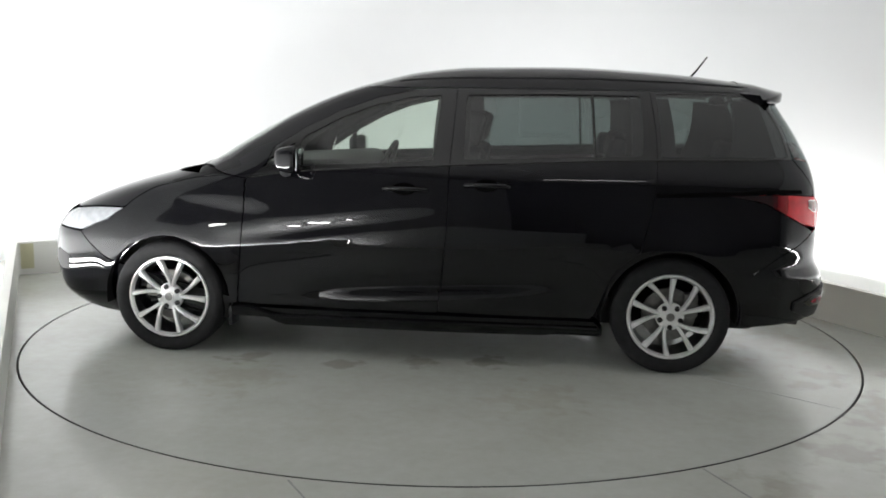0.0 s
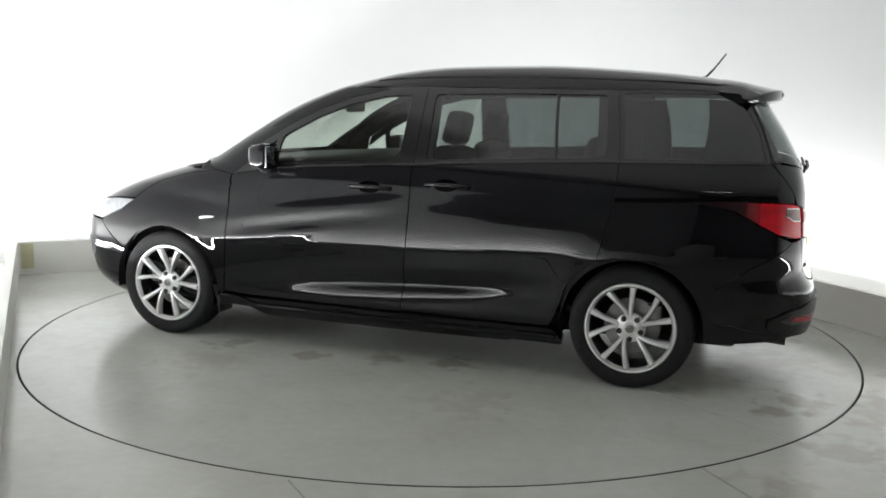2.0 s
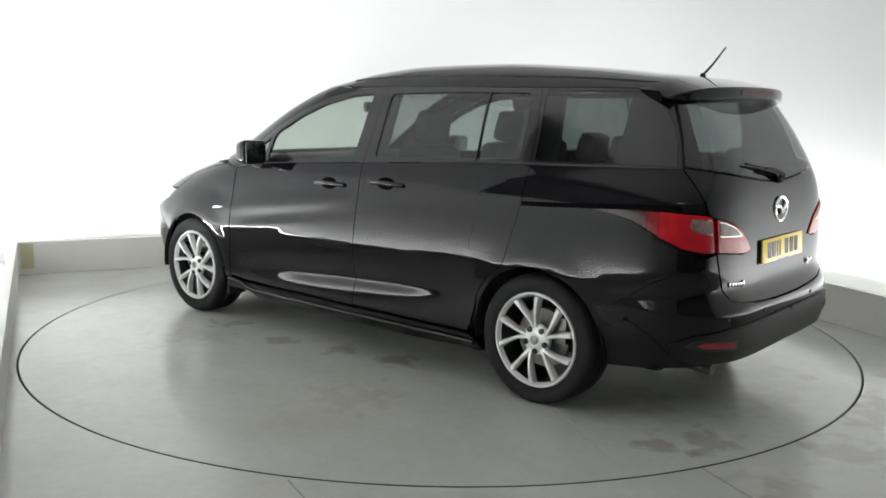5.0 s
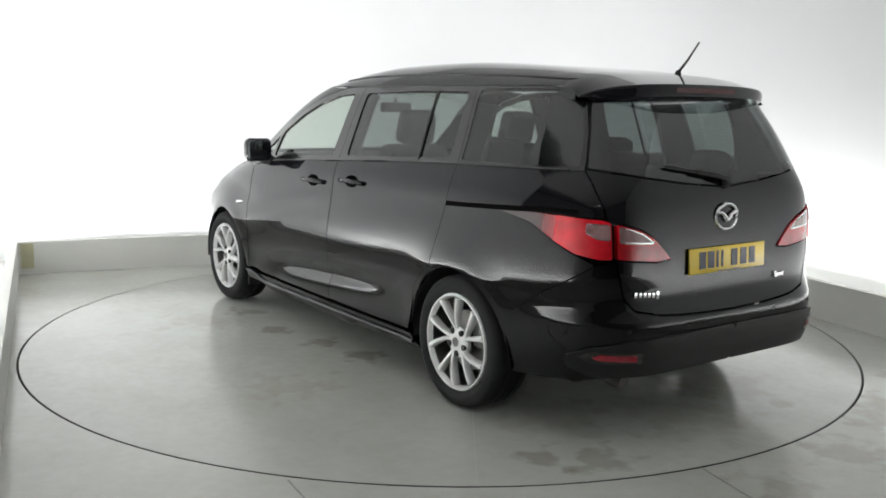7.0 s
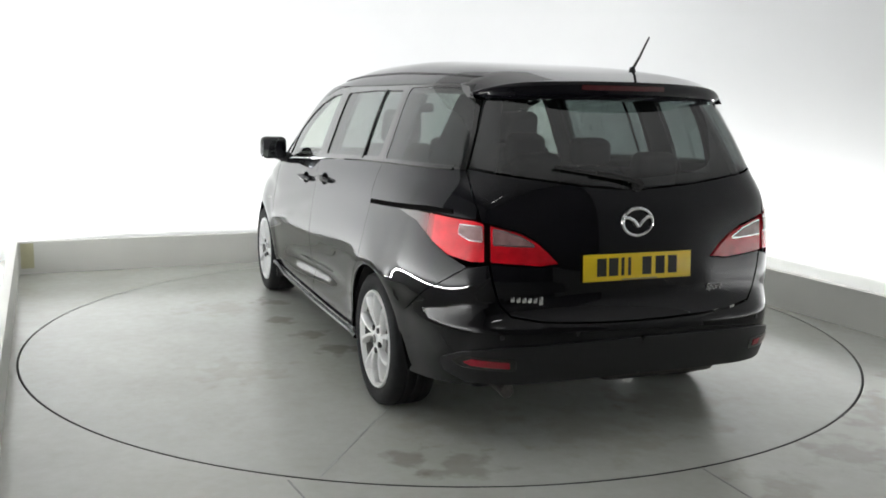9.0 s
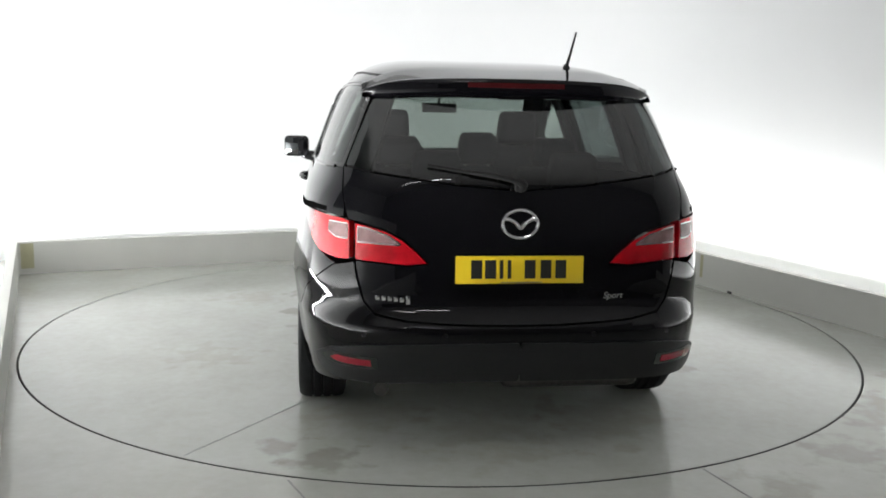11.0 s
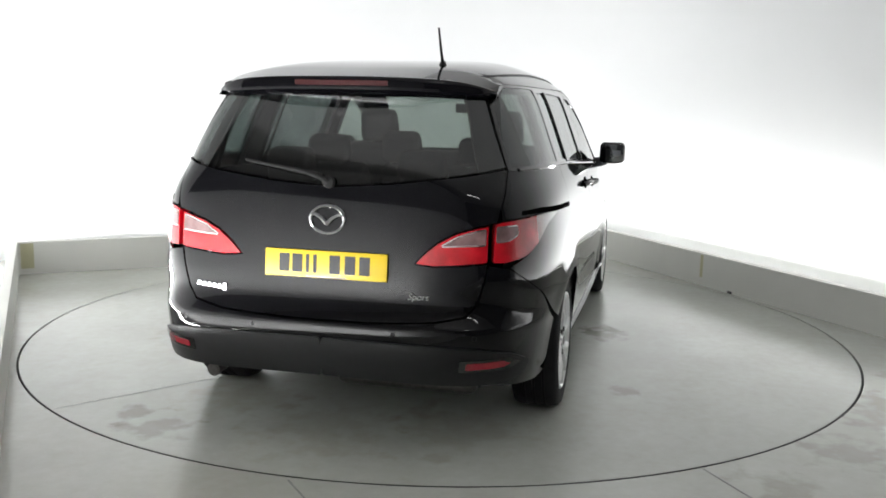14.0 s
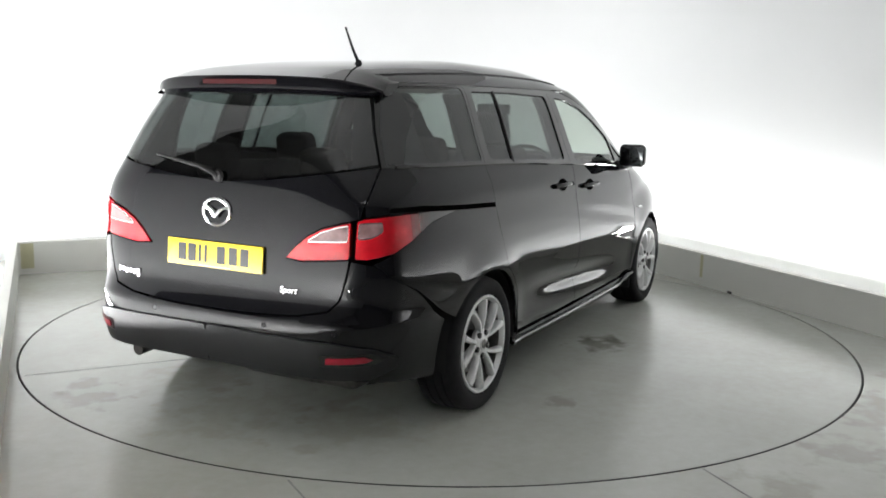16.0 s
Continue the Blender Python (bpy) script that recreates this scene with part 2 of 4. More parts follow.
def straight_piece(p, q, thick, z0, z1):
    (ax, ay), (bx, by) = p, q
    d = Vector((bx - ax, by - ay))
    n = Vector((-d.y, d.x)).normalized() * thick
    bm = bmesh.new()
    v = [bm.verts.new((x, y, z)) for z in (z0, z1) for x, y in ((ax, ay), (bx, by), (bx + n.x, by + n.y), (ax + n.x, ay + n.y))]
    for f in ((0, 1, 2, 3), (4, 5, 6, 7), (0, 1, 5, 4), (1, 2, 6, 5), (2, 3, 7, 6), (3, 0, 4, 7)):
        bm.faces.new([v[i] for i in f])
    bm.transform(ROOM)
    return bm


RING, SLIT = 2.455, 0.013


def disc_bm(radius, z0, z1, n=160):
    bm = bmesh.new()
    hi = [bm.verts.new((radius * math.cos(2 * math.pi * k / n), radius * math.sin(2 * math.pi * k / n), z1)) for k in range(n)]
    lo = [bm.verts.new((v.co.x, v.co.y, z0)) for v in hi]
    bm.faces.new(hi)
    for k in range(n):
        bm.faces.new((hi[k], lo[k], lo[(k + 1) % n], hi[(k + 1) % n]))
    return bm


def floor_with_hole(hole, n=160):
    bm = bmesh.new()
    inner, outer, low = [], [], []
    for k in range(n):
        a = 2 * math.pi * k / n
        c, s = math.cos(a), math.sin(a)
        inner.append(bm.verts.new((hole * c, hole * s, 0)))
        low.append(bm.verts.new((hole * c, hole * s, -0.12)))
        outer.append(bm.verts.new((14 * c, 14 * s, 0)))
    for k in range(n):
        j = (k + 1) % n
        bm.faces.new((inner[k], inner[j], outer[j], outer[k]))
        bm.faces.new((inner[k], low[k], low[j], inner[j]))
    return bm


TALL_END, LOW = -0.55, 1.45     # near left side kept low: invented, unseen, darkens the car's upper reflections
wall_in, wall_out = wall_path(TROUGH, 1.25, start=TALL_END), wall_path(TROUGH + 0.15, 1.40, start=TALL_END)
thing("wall_cyclorama", swept_wall(wall_in, wall_out, 0.0, TALL), M_WALL, "seamless white booth wall with rounded corners, lit from below", "wall", "structure")
par_in, par_out = wall_path(0.0, 0.03, 3), wall_path(0.06, 0.09, 3)
thing("parapet", swept_wall(par_in, par_out, 0.0, PARAPET), M_PARAPET, "low off-white parapet hiding the strip lamps along the walls", "parapet", "structure")
thing("wall_low_added", straight_piece((LEFT - TROUGH, FRONT), (LEFT - TROUGH, TALL_END - 0.003), 0.15, 0, LOW), M_WALL, "added unseen low white wall that shapes the car's reflections", "wall", "structure")
# unseen grey backing, toned to soften the low wall's edge in reflections
thing("wall_side", straight_piece((LEFT - 2.2, FRONT), (LEFT - 2.2, BACK + 1.0), 0.15, 0, TALL), M_GREYWALL, "added unseen grey wall closing the room beyond the added low wall", "wall", "structure")
thing("wall_rear_return", straight_piece((LEFT - 2.2, BACK + 1.0), (LEFT - 1.0, BACK + 1.0), 0.15, 0, TALL), M_DARKWALL, "dark plain wall closing the room behind the booth", "wall", "structure")
thing("wall_front", straight_piece((LEFT - 2.2, FRONT), (RIGHT + 1, FRONT), -0.15, 0, TALL), M_DARKWALL, "dark plain wall closing the booth behind the camera", "wall", "structure")
thing("ceiling", straight_piece((LEFT - 2.2, FRONT), (RIGHT + 1, FRONT), BACK + 1 - FRONT, TALL, TALL + 0.12), M_CEIL, "plain pale ceiling above the booth", "ceiling", "structure")
thing("floor", floor_with_hole(RING + SLIT), M_FLOOR, "grey-green painted concrete floor with scuffs and stains", "floor", "structure")
thing("turntable_pit", disc_bm(RING + 0.1, -0.2, -0.12), M_GAP, "near-black pit floor under the turntable edge, keeping the slit dark", "pit", "structure")
turntable = tagged(new("turntable", mesh_of(disc_bm(RING, -0.10, 0.0), M_TABLE)), "flush round grey turntable with stains and painted-in car shade, set in the floor", "turntable", "", "structure")
# added band on the turntable's edge, black so the slit reads as shaded
rim_bm = lathe([(RING + 0.0005, -0.09), (RING + 0.005, -0.09), (RING + 0.005, -0.001), (RING + 0.0005, -0.001)], 160)
rim_bm.transform(Matrix.Rotation(radians(90), 4, "X"))
for v in rim_bm.verts:
    v.co.z = -abs(v.co.z)
part("turntable_slit_shade", rim_bm, M_GAP, turntable, "near-black band added round the turntable edge to shade the slit")

# ---- the car: its skin is one smooth form, cut into panels ----
class Curve1D:
    """A smooth monotone-friendly curve through design stations."""

    def __init__(self, *stations):
        s = sorted(stations)
        self.x = np.array([a for a, _ in s], float)
        self.y = np.array([b for _, b in s], float)
        h, d = np.diff(self.x), np.diff(self.y) / np.diff(self.x)
        m = np.zeros(len(s))
        m[0], m[-1] = d[0], d[-1]
        for i in range(1, len(s) - 1):
            if d[i - 1] * d[i] > 0:
                w1, w2 = 2 * h[i] + h[i - 1], h[i] + 2 * h[i - 1]
                m[i] = (w1 + w2) / (w1 / d[i - 1] + w2 / d[i])
        self.h, self.m = h, m

    def __call__(self, x):
        x = np.clip(np.asarray(x, float), self.x[0], self.x[-1])
        i = np.clip(np.searchsorted(self.x, x) - 1, 0, len(self.h) - 1)
        t = (x - self.x[i]) / self.h[i]
        a, b = self.y[i], self.y[i + 1]
        return (2 * t**3 - 3 * t**2 + 1) * a + (t**3 - 2 * t**2 + t) * self.h[i] * self.m[i] + (3 * t**2 - 2 * t**3) * b + (t**3 - t**2) * self.h[i] * self.m[i + 1]


# metres from the rear axle (x forward), from the middle (y left) and from the floor (z)
OFF = Vector((-1.3025, -0.0310, 0.0))
XM = 1.25
NOSE = Curve1D((0.15, 3.40), (0.20, 3.52), (0.30, 3.615), (0.48, 3.635), (0.62, 3.615), (0.73, 3.545), (0.80, 3.43), (0.895, 3.20), (0.95, 3.02), (0.985, 2.89), (1.02, 2.76), (1.065, 2.62), (1.12, 2.525), (1.19, 2.41), (1.37, 2.08), (1.49, 1.77), (1.56, 1.50))
TAIL = Curve1D((0.15, -0.50), (0.20, -0.72), (0.26, -0.812), (0.36, -0.856), (0.46, -0.868), (0.525, -0.864), (0.555, -0.848), (0.60, -0.824), (0.635, -0.8125), (0.68, -0.8090), (0.72, -0.8068), (0.80, -0.8020), (0.88, -0.7965), (0.95, -0.7900), (1.02, -0.7815), (1.10, -0.766), (1.25, -0.695), (1.40, -0.600), (1.50, -0.530), (1.56, -0.45))
HALF = Curve1D((0.15, 0.79), (0.20, 0.838), (0.28, 0.866), (0.38, 0.881), (0.50, 0.896), (0.60, 0.9070), (0.632, 0.9105), (0.66, 0.9100), (0.70, 0.9078), (0.75, 0.9025), (0.81, 0.8940), (0.88, 0.8830), (0.92, 0.8775), (1.00, 0.8665), (1.06, 0.850), (1.12, 0.825), (1.20, 0.795), (1.30, 0.758), (1.40, 0.718), (1.46, 0.689), (1.50, 0.660), (1.56, 0.61))
N_NOSE = Curve1D((0.15, 4.2), (0.50, 4.6), (0.80, 4.7), (0.98, 4.9), (1.10, 5.4), (1.56, 6.0))
N_TAIL = Curve1D((0.15, 6.2), (0.48, 6.2), (0.74, 7.1), (0.98, 7.3), (1.15, 6.4), (1.40, 6.6), (1.56, 6.5))
WHEELS = ((0.0, 0.312), (2.75, 0.312))
ARCH = 0.352


def sculpt(x, z):
    """How far the side bulges from the plain form: arch lips and the flowing door creases."""
    d = 0.0 * x
    for wx, wz in WHEELS:
        r = np.hypot(x - wx, z - wz)
        d = d + 0.013 * np.exp(-((r - ARCH) / 0.085) ** 2) * (z > wz - 0.3)
    span = 1 / (1 + np.exp((x - 2.35) / 0.06)) / (1 + np.exp((0.25 - x) / 0.10))
    low = 0.440 - 0.055 * (x - 1.2)
    d = d - 0.029 * np.exp(-((z - low) / 0.048) ** 2) * np.exp(-((x - 1.25) / 0.62) ** 4)
    d = d + 0.007 * np.exp(-((z - 0.30) / 0.05) ** 2) * span
    wave = 0.735 + 0.13 * (1.84 - x)
    fade = np.exp(-((x - 1.80) / 0.50) ** 4)
    d = d - 0.0045 * np.exp(-((z - wave) / 0.036) ** 2) * fade
    d = d + 0.0035 * np.exp(-((z - wave - 0.070) / 0.040) ** 2) * fade
    d = d + 0.005 * np.exp(-((z - wave + 0.055) / 0.028) ** 2) * np.exp(-((x - 2.05) / 0.32) ** 4)
    d = d + 0.012 / (1 + np.exp((x + 0.43) / 0.05)) / (1 + np.exp((z - 0.575) / 0.020))
    shoulder = 0.845 + 0.10 * (x - 2.75)
    d = d - 0.010 * np.exp(-((z - shoulder) / 0.050) ** 2) * np.exp(-((x - 2.68) / 0.40) ** 4)
    return d


def skin(u, z):
    """A point of the car's flanks, nose and tail: u runs round the car (u = 2 q), z is the height."""
    q = np.asarray(u, float) / 2.0
    z = np.asarray(z, float)
    a = np.clip(np.where(q > 0, np.minimum(q, 1), np.maximum(q, -1)), -1, 1)
    b = np.where(q > 1, 2 - q, np.where(q < -1, 2 + q, 1.0))
    front = q < 0
    n = np.where(front, N_NOSE(z), N_TAIL(z))
    r = (np.abs(a) ** n + np.abs(b) ** n) ** (-1 / n)
    length = np.where(front, NOSE(z) - XM, XM - TAIL(z))
    x = XM - a * r * length
    # the flank's widest line sweeps up towards the rear wheel
    rise = 0.030 / (1 + np.exp((x - 0.80) / 0.16)) / (1 + np.exp((-0.30 - x) / 0.08))
    w = HALF(z - rise * np.clip((0.95 - z) / 0.2, 0, 1))
    y = w * b * r
    side = np.clip((np.abs(y) / w - 0.80) / 0.12, 0, 1)
    y = y + np.sign(y) * sculpt(x, z) * side
    return np.stack([x, y, z], -1)


def skin_normal(u, z):
    e = 1e-4
    du = skin(u + e, z) - skin(u - e, z)
    dz = skin(u, z + e) - skin(u, z - e)
    n = np.cross(du, dz)
    n /= np.linalg.norm(n, axis=-1, keepdims=True) + 1e-12
    return n


def S(x, z):
    """Round-the-car place of a flank point at x, z."""
    front = x > XM
    n = float(N_NOSE(z) if front else N_TAIL(z))
    xh = abs(x - XM) / float((NOSE(z) - XM) if front else (XM - TAIL(z)))
    xh = min(xh, 0.9999)
    yh = (1 - xh**n) ** (1 / n)
    q = xh / yh if xh < yh else 2 - yh / xh
    return (-2 * q if front else 2 * q, z)


def T(y, z, nose=False):
    """Round-the-car place of a tail (or nose) point at y, z."""
    n = float(N_NOSE(z) if nose else N_TAIL(z))
    yh = min(abs(y) / float(HALF(z)), 0.99999)
    xh = (1 - yh**n) ** (1 / n)
    q = xh / yh if xh < yh else 2 - yh / xh
    if y < 0:
        q = 4 - q
    return (-2 * q if nose else 2 * q, z)


def fillet(poly, radius, steps=5):
    """Rounds the corners of an outline."""
    out, n = [], len(poly)
    for i in range(n):
        p, c, q = (Vector(poly[k % n]) for k in (i - 1, i, i + 1))
        a, b = p - c, q - c
        r = min(radius, a.length * 0.45, b.length * 0.45)
        if a.length < 1e-6 or b.length < 1e-6 or a.normalized().dot(b.normalized()) < -0.985:
            out.append(tuple(c))
            continue
        s, e = c + a.normalized() * r, c + b.normalized() * r
        for k in range(steps + 1):
            t = k / steps
            out.append(tuple((1 - t) ** 2 * s + 2 * t * (1 - t) * c + t**2 * e))
    return out


def inset(poly, d):
    n = len(poly)
    area = sum(poly[i][0] * poly[(i + 1) % n][1] - poly[(i + 1) % n][0] * poly[i][1] for i in range(n))
    s = 1 if area > 0 else -1
    out = []
    for i in range(n):
        p, c, q = (Vector(poly[k % n]) for k in (i - 1, i, i + 1))
        e1, e2 = (c - p), (q - c)
        if e1.length < 1e-7 or e2.length < 1e-7:
            out.append(tuple(c))
            continue
        n1 = Vector((-e1.y, e1.x)).normalized() * s
        n2 = Vector((-e2.y, e2.x)).normalized() * s
        m = n1 + n2
        m = m / max(m.length_squared, 0.5) * 2 if m.length > 1e-6 else n1
        out.append(tuple(c + m * d))
    return out


def inside(pts, poly):
    x, y = pts[:, 0], pts[:, 1]
    c = np.zeros(len(pts), bool)
    n = len(poly)
    for i in range(n):
        (x1, y1), (x2, y2) = poly[i], poly[i - 1]
        if y1 == y2:
            continue
        c ^= ((y1 > y) != (y2 > y)) & (x < (x2 - x1) * (y - y1) / (y2 - y1) + x1)
    return c


def dense(poly, step):
    out, n = [], len(poly)
    for i in range(n):
        a, b = Vector(poly[i]), Vector(poly[(i + 1) % n])
        k = max(1, math.ceil((b - a).length / step))
        out += [tuple(a.lerp(b, j / k)) for j in range(k)]
    return out


def panel_mesh(outline, mat, side=1, holes=(), step=0.035, depth=0.018, lift=0.0, gap=0.0025, surf=skin, norm=skin_normal):
    """A sheet of the skin inside an outline, with turned-in edges. side -1 mirrors it to the car's right."""
    from mathutils.geometry import delaunay_2d_cdt
    loops = [dense(inset(outline, gap), step)] + [dense(h, step) for h in holes]
    flat, edges, lens = [], [], []
    for lp in loops:
        s = len(flat)
        flat += lp
        edges += [(s + i, s + (i + 1) % len(lp)) for i in range(len(lp))]
        lens.append((s, len(lp)))
    lo, hi = np.min(loops[0], axis=0), np.max(loops[0], axis=0)
    gx, gy = np.meshgrid(np.arange(lo[0], hi[0], step), np.arange(lo[1], hi[1], step * 0.9))
    gx = gx + (np.arange(gx.shape[0]) % 2)[:, None] * step * 0.5
    grid = np.stack([gx.ravel(), gy.ravel()], -1)
    keep = inside(grid, loops[0])
    for h in loops[1:]:
        keep &= ~inside(grid, h)
    grid = grid[keep]
    rim = np.array(flat)
    if len(grid):
        near = np.min(((grid[:, None, :] - rim[None]) ** 2).sum(-1), axis=1)
        grid = grid[near > (0.45 * step) ** 2]
    pts = [Vector(p) for p in flat] + [Vector(p) for p in grid]
    v, e, f, *_ = delaunay_2d_cdt(pts, edges, [], 0, 1e-6)
    v = np.array([tuple(p) for p in v])
    tri = np.array([t for t in f if len(t) == 3])
    mid = v[tri].mean(1)
    ok = inside(mid, loops[0])
    for h in loops[1:]:
        ok &= ~inside(mid, h)
    tri = tri[ok]
    p3, n3 = surf(v[:, 0], v[:, 1]), norm(v[:, 0], v[:, 1])
    p3 = p3 + n3 * lift
    # boundary edges get a turned-in flange
    count = {}
    for t in tri:
        for i in range(3):
            k = (int(t[i]), int(t[(i + 1) % 3]))
            count[k] = count.get(k, 0) + 1
    rimedges = [k for k in count if (k[1], k[0]) not in count]
    verts, norms, faces = [tuple(p) for p in p3], [tuple(x) for x in n3], [tuple(map(int, t)) for t in tri]
    if depth:
        for a, b in rimedges:
            s = len(verts)
            ed = p3[b] - p3[a]
            fn = np.cross(ed, n3[a])
            fn = fn / (np.linalg.norm(fn) + 1e-12)
            verts += [tuple(p3[a]), tuple(p3[b]), tuple(p3[b] - n3[b] * depth), tuple(p3[a] - n3[a] * depth)]
            norms += [tuple(fn)] * 4
            faces.append((s, s + 3, s + 2, s + 1))
    if side < 0:
        verts = [(x, -y, z) for x, y, z in verts]
        norms = [(x, -y, z) for x, y, z in norms]
        faces = [t[::-1] for t in faces]
    me = bpy.data.meshes.new("panel")
    me.from_pydata(verts, [], faces)
    # turn faces to agree with the form's own normals
    flip = []
    for poly in me.polygons:
        nn = Vector(norms[poly.vertices[0]])
        if poly.normal.dot(nn) < 0:
            flip.append(poly.index)
    if flip:
        fl = set(flip)
        faces = [t[::-1] if i in fl else t for i, t in enumerate(faces)]
        me.clear_geometry()
        me.from_pydata(verts, [], faces)
    me.shade_smooth()
    me.normals_split_custom_set_from_vertices(norms)
    me.materials.append(mat)
    return me


CAR_LABEL = "glossy black compact people carrier with silver alloy wheels on the turntable"
car = tagged(new("car"), CAR_LABEL, "car")
car.empty_display_size = 0.3
BASE = Matrix.Translation(OFF)


def cpart(name, bm, mat, label="", parent=None):
    """A part of the car in car measures; under the car itself it is set off to the turntable's middle."""
    ob = part(name, bm, mat, parent or car, label)
    if parent is None:
        ob.matrix_basis = BASE
    return ob


def arch(wx, wz, a0, a1, r=ARCH, n=16):
    return [S(wx + r * math.cos(radians(a0 + (a1 - a0) * k / n)), wz + r * math.sin(radians(a0 + (a1 - a0) * k / n))) for k in range(n + 1)]


BELT = Curve1D((-0.75, 1.146), (-0.58, 1.144), (0.13, 1.130), (1.25, 1.076), (2.0, 1.030), (2.31, 0.985))


def belt(x0, x1, n=8, up=0.0):
    return [S(x0 + (x1 - x0) * k / n, float(BELT(x0 + (x1 - x0) * k / n)) + up) for k in range(n + 1)]


ROOFLINE = 1.492


def upright(stations, n=12):
    """A smooth near-upright cut line through (x, z) stations, from the top down."""
    c = Curve1D(*[(z, x) for x, z in stations])
    z1, z0 = stations[0][1], stations[-1][1]
    return [S(float(c(z1 + (z0 - z1) * k / n)), z1 + (z0 - z1) * k / n) for k in range(n + 1)]


A_LINE = upright([(2.305, 0.985), (2.318, 0.72), (2.345, 0.45), (2.36, 0.29)])
B_LINE = upright([(1.195, 1.079), (1.200, 0.75), (1.225, 0.45), (1.245, 0.285)])
DOOR_TOP = [S(2.00, 1.262), S(1.80, 1.362), S(1.60, 1.435), S(1.40, 1.480)]

FENDER = A_LINE + arch(2.75, 0.312, -5, 178)[::1] + [S(3.14, 0.515), S(3.30, 0.655), S(3.12, 0.728), S(3.02, 0.800), S(2.85, 0.915), S(2.62, 0.975), S(2.42, 1.000)]
FRONT_DOOR = A_LINE + [S(1.8, 0.282), S(1.245, 0.28)] + B_LINE[::-1][1:] + belt(1.195, 2.305)[1:-1]
SLIDING_DOOR = B_LINE + [S(0.80, 0.278), S(0.42, 0.280)] + [S(0.395, 0.32)] + arch(0, 0.312, 28, 62, ARCH + 0.028, 6) + [S(0.165, 0.70), S(0.130, 0.86), S(0.112, 0.95)] + belt(0.105, 1.195, 10)
QUARTER = [S(0.112, 0.95), S(0.130, 0.86), S(0.165, 0.70)] + arch(0, 0.312, 62, 28, ARCH + 0.028, 6) + [S(0.372, 0.312)] + [p for p in arch(0, 0.312, 12, 148, ARCH, 18)] + [S(-0.42, 0.56), S(-0.56, 0.66), T(0.735, 0.775)] + [S(-0.66, 0.812), S(-0.57, 0.858), S(-0.45, 0.922), S(-0.265, 0.960), S(-0.45, 0.973), S(-0.57, 0.973), T(0.700, 0.962), T(0.694, 1.000), T(0.702, 1.08), T(0.698, 1.146)] + belt(-0.56, 0.105, 8)
FRAME_F = belt(1.195, 2.305) + [S(2.16, 1.16)] + DOOR_TOP + [S(1.172, ROOFLINE)]
FRAME_R = belt(0.105, 1.195) + [S(1.172, ROOFLINE), S(0.7, ROOFLINE), S(0.150, ROOFLINE)]
PILLAR_D = [T(0.698, 1.146), T(0.635, 1.30), T(0.572, 1.45), T(0.555, ROOFLINE)]
REAR_QUARTER = belt(-0.56, 0.105, 8)[::-1] + PILLAR_D + [S(-0.30, ROOFLINE), S(0.150, ROOFLINE)]
WINDOW_F = fillet([S(2.02, 1.060), S(1.285, 1.102), S(1.255, 1.452), S(1.42, 1.440), S(1.62, 1.392), S(1.80, 1.322), S(2.005, 1.213)], 0.03)
WINDOW_TRI = fillet([S(2.055, 1.062), S(2.045, 1.185), S(2.20, 1.085), S(2.22, 1.045)], 0.012)
WINDOW_R = fillet([S(1.125, 1.112), S(0.175, 1.154), S(0.195, 1.466), S(0.65, 1.468), S(1.120, 1.456)], 0.03)
QUARTER_GLASS = fillet([S(0.085, 1.150), S(0.118, 1.478)] + [S(-0.1, 1.482), S(-0.33, 1.478)] + [T(0.585, 1.46), T(0.640, 1.315), T(0.704, 1.160)] + [S(-0.30, 1.158)], 0.02)
GATE_GLASS_L = [T(0.545, 1.462), T(0.565, 1.440), T(0.628, 1.30), T(0.688, 1.158), T(0.50, 1.125), T(0.25, 1.092), T(0.0, 1.072)]


def mirrored(points):
    return [(8 - u, z) for u, z in points[::-1]]


GATE_GLASS = GATE_GLASS_L + mirrored(GATE_GLASS_L)[1:]
GATE_L = [T(0.0, 1.068), T(0.25, 1.088), T(0.50, 1.121), T(0.694, 1.152), T(0.698, 1.08), T(0.690, 1.000), T(0.682, 0.953)] + [T(0.620, 0.938), T(0.535, 0.914), T(0.470, 0.880), T(0.415, 0.835), T(0.366, 0.780), T(0.45, 0.772), T(0.652, 0.792)] + [T(0.640, 0.72), T(0.615, 0.63), T(0.575, 0.585), T(0.45, 0.560), T(0.32, 0.550), T(0.16, 0.5435), T(0.0, 0.5415)]
GATE = GATE_L + mirrored(GATE_L)[1:-1]
LAMP_IN = fillet([T(0.652, 0.796), T(0.45, 0.776), T(0.370, 0.783), T(0.418, 0.832), T(0.470, 0.875), T(0.535, 0.909), T(0.620, 0.933), T(0.652, 0.940)], 0.012)
BUMPER_L = [T(0.0, 0.5355), T(0.16, 0.5375), T(0.32, 0.544), T(0.45, 0.554), T(0.578, 0.579), T(0.622, 0.628), T(0.648, 0.72), T(0.660, 0.786), T(0.735, 0.770), S(-0.56, 0.655), S(-0.42, 0.555)] + arch(0, 0.312, 146, 188, ARCH, 6) + [S(-0.40, 0.262), T(0.72, 0.290), T(0.60, 0.318), T(0.0, 0.322)]
BUMPER = BUMPER_L + mirrored(BUMPER_L)[1:-1]
LOWER_L = fillet([T(0.0, 0.476), T(0.45, 0.474), T(0.62, 0.468), T(0.745, 0.440), T(0.790, 0.400), T(0.780, 0.350), T(0.72, 0.312), T(0.55, 0.312), T(0.0, 0.314)], 0.03)
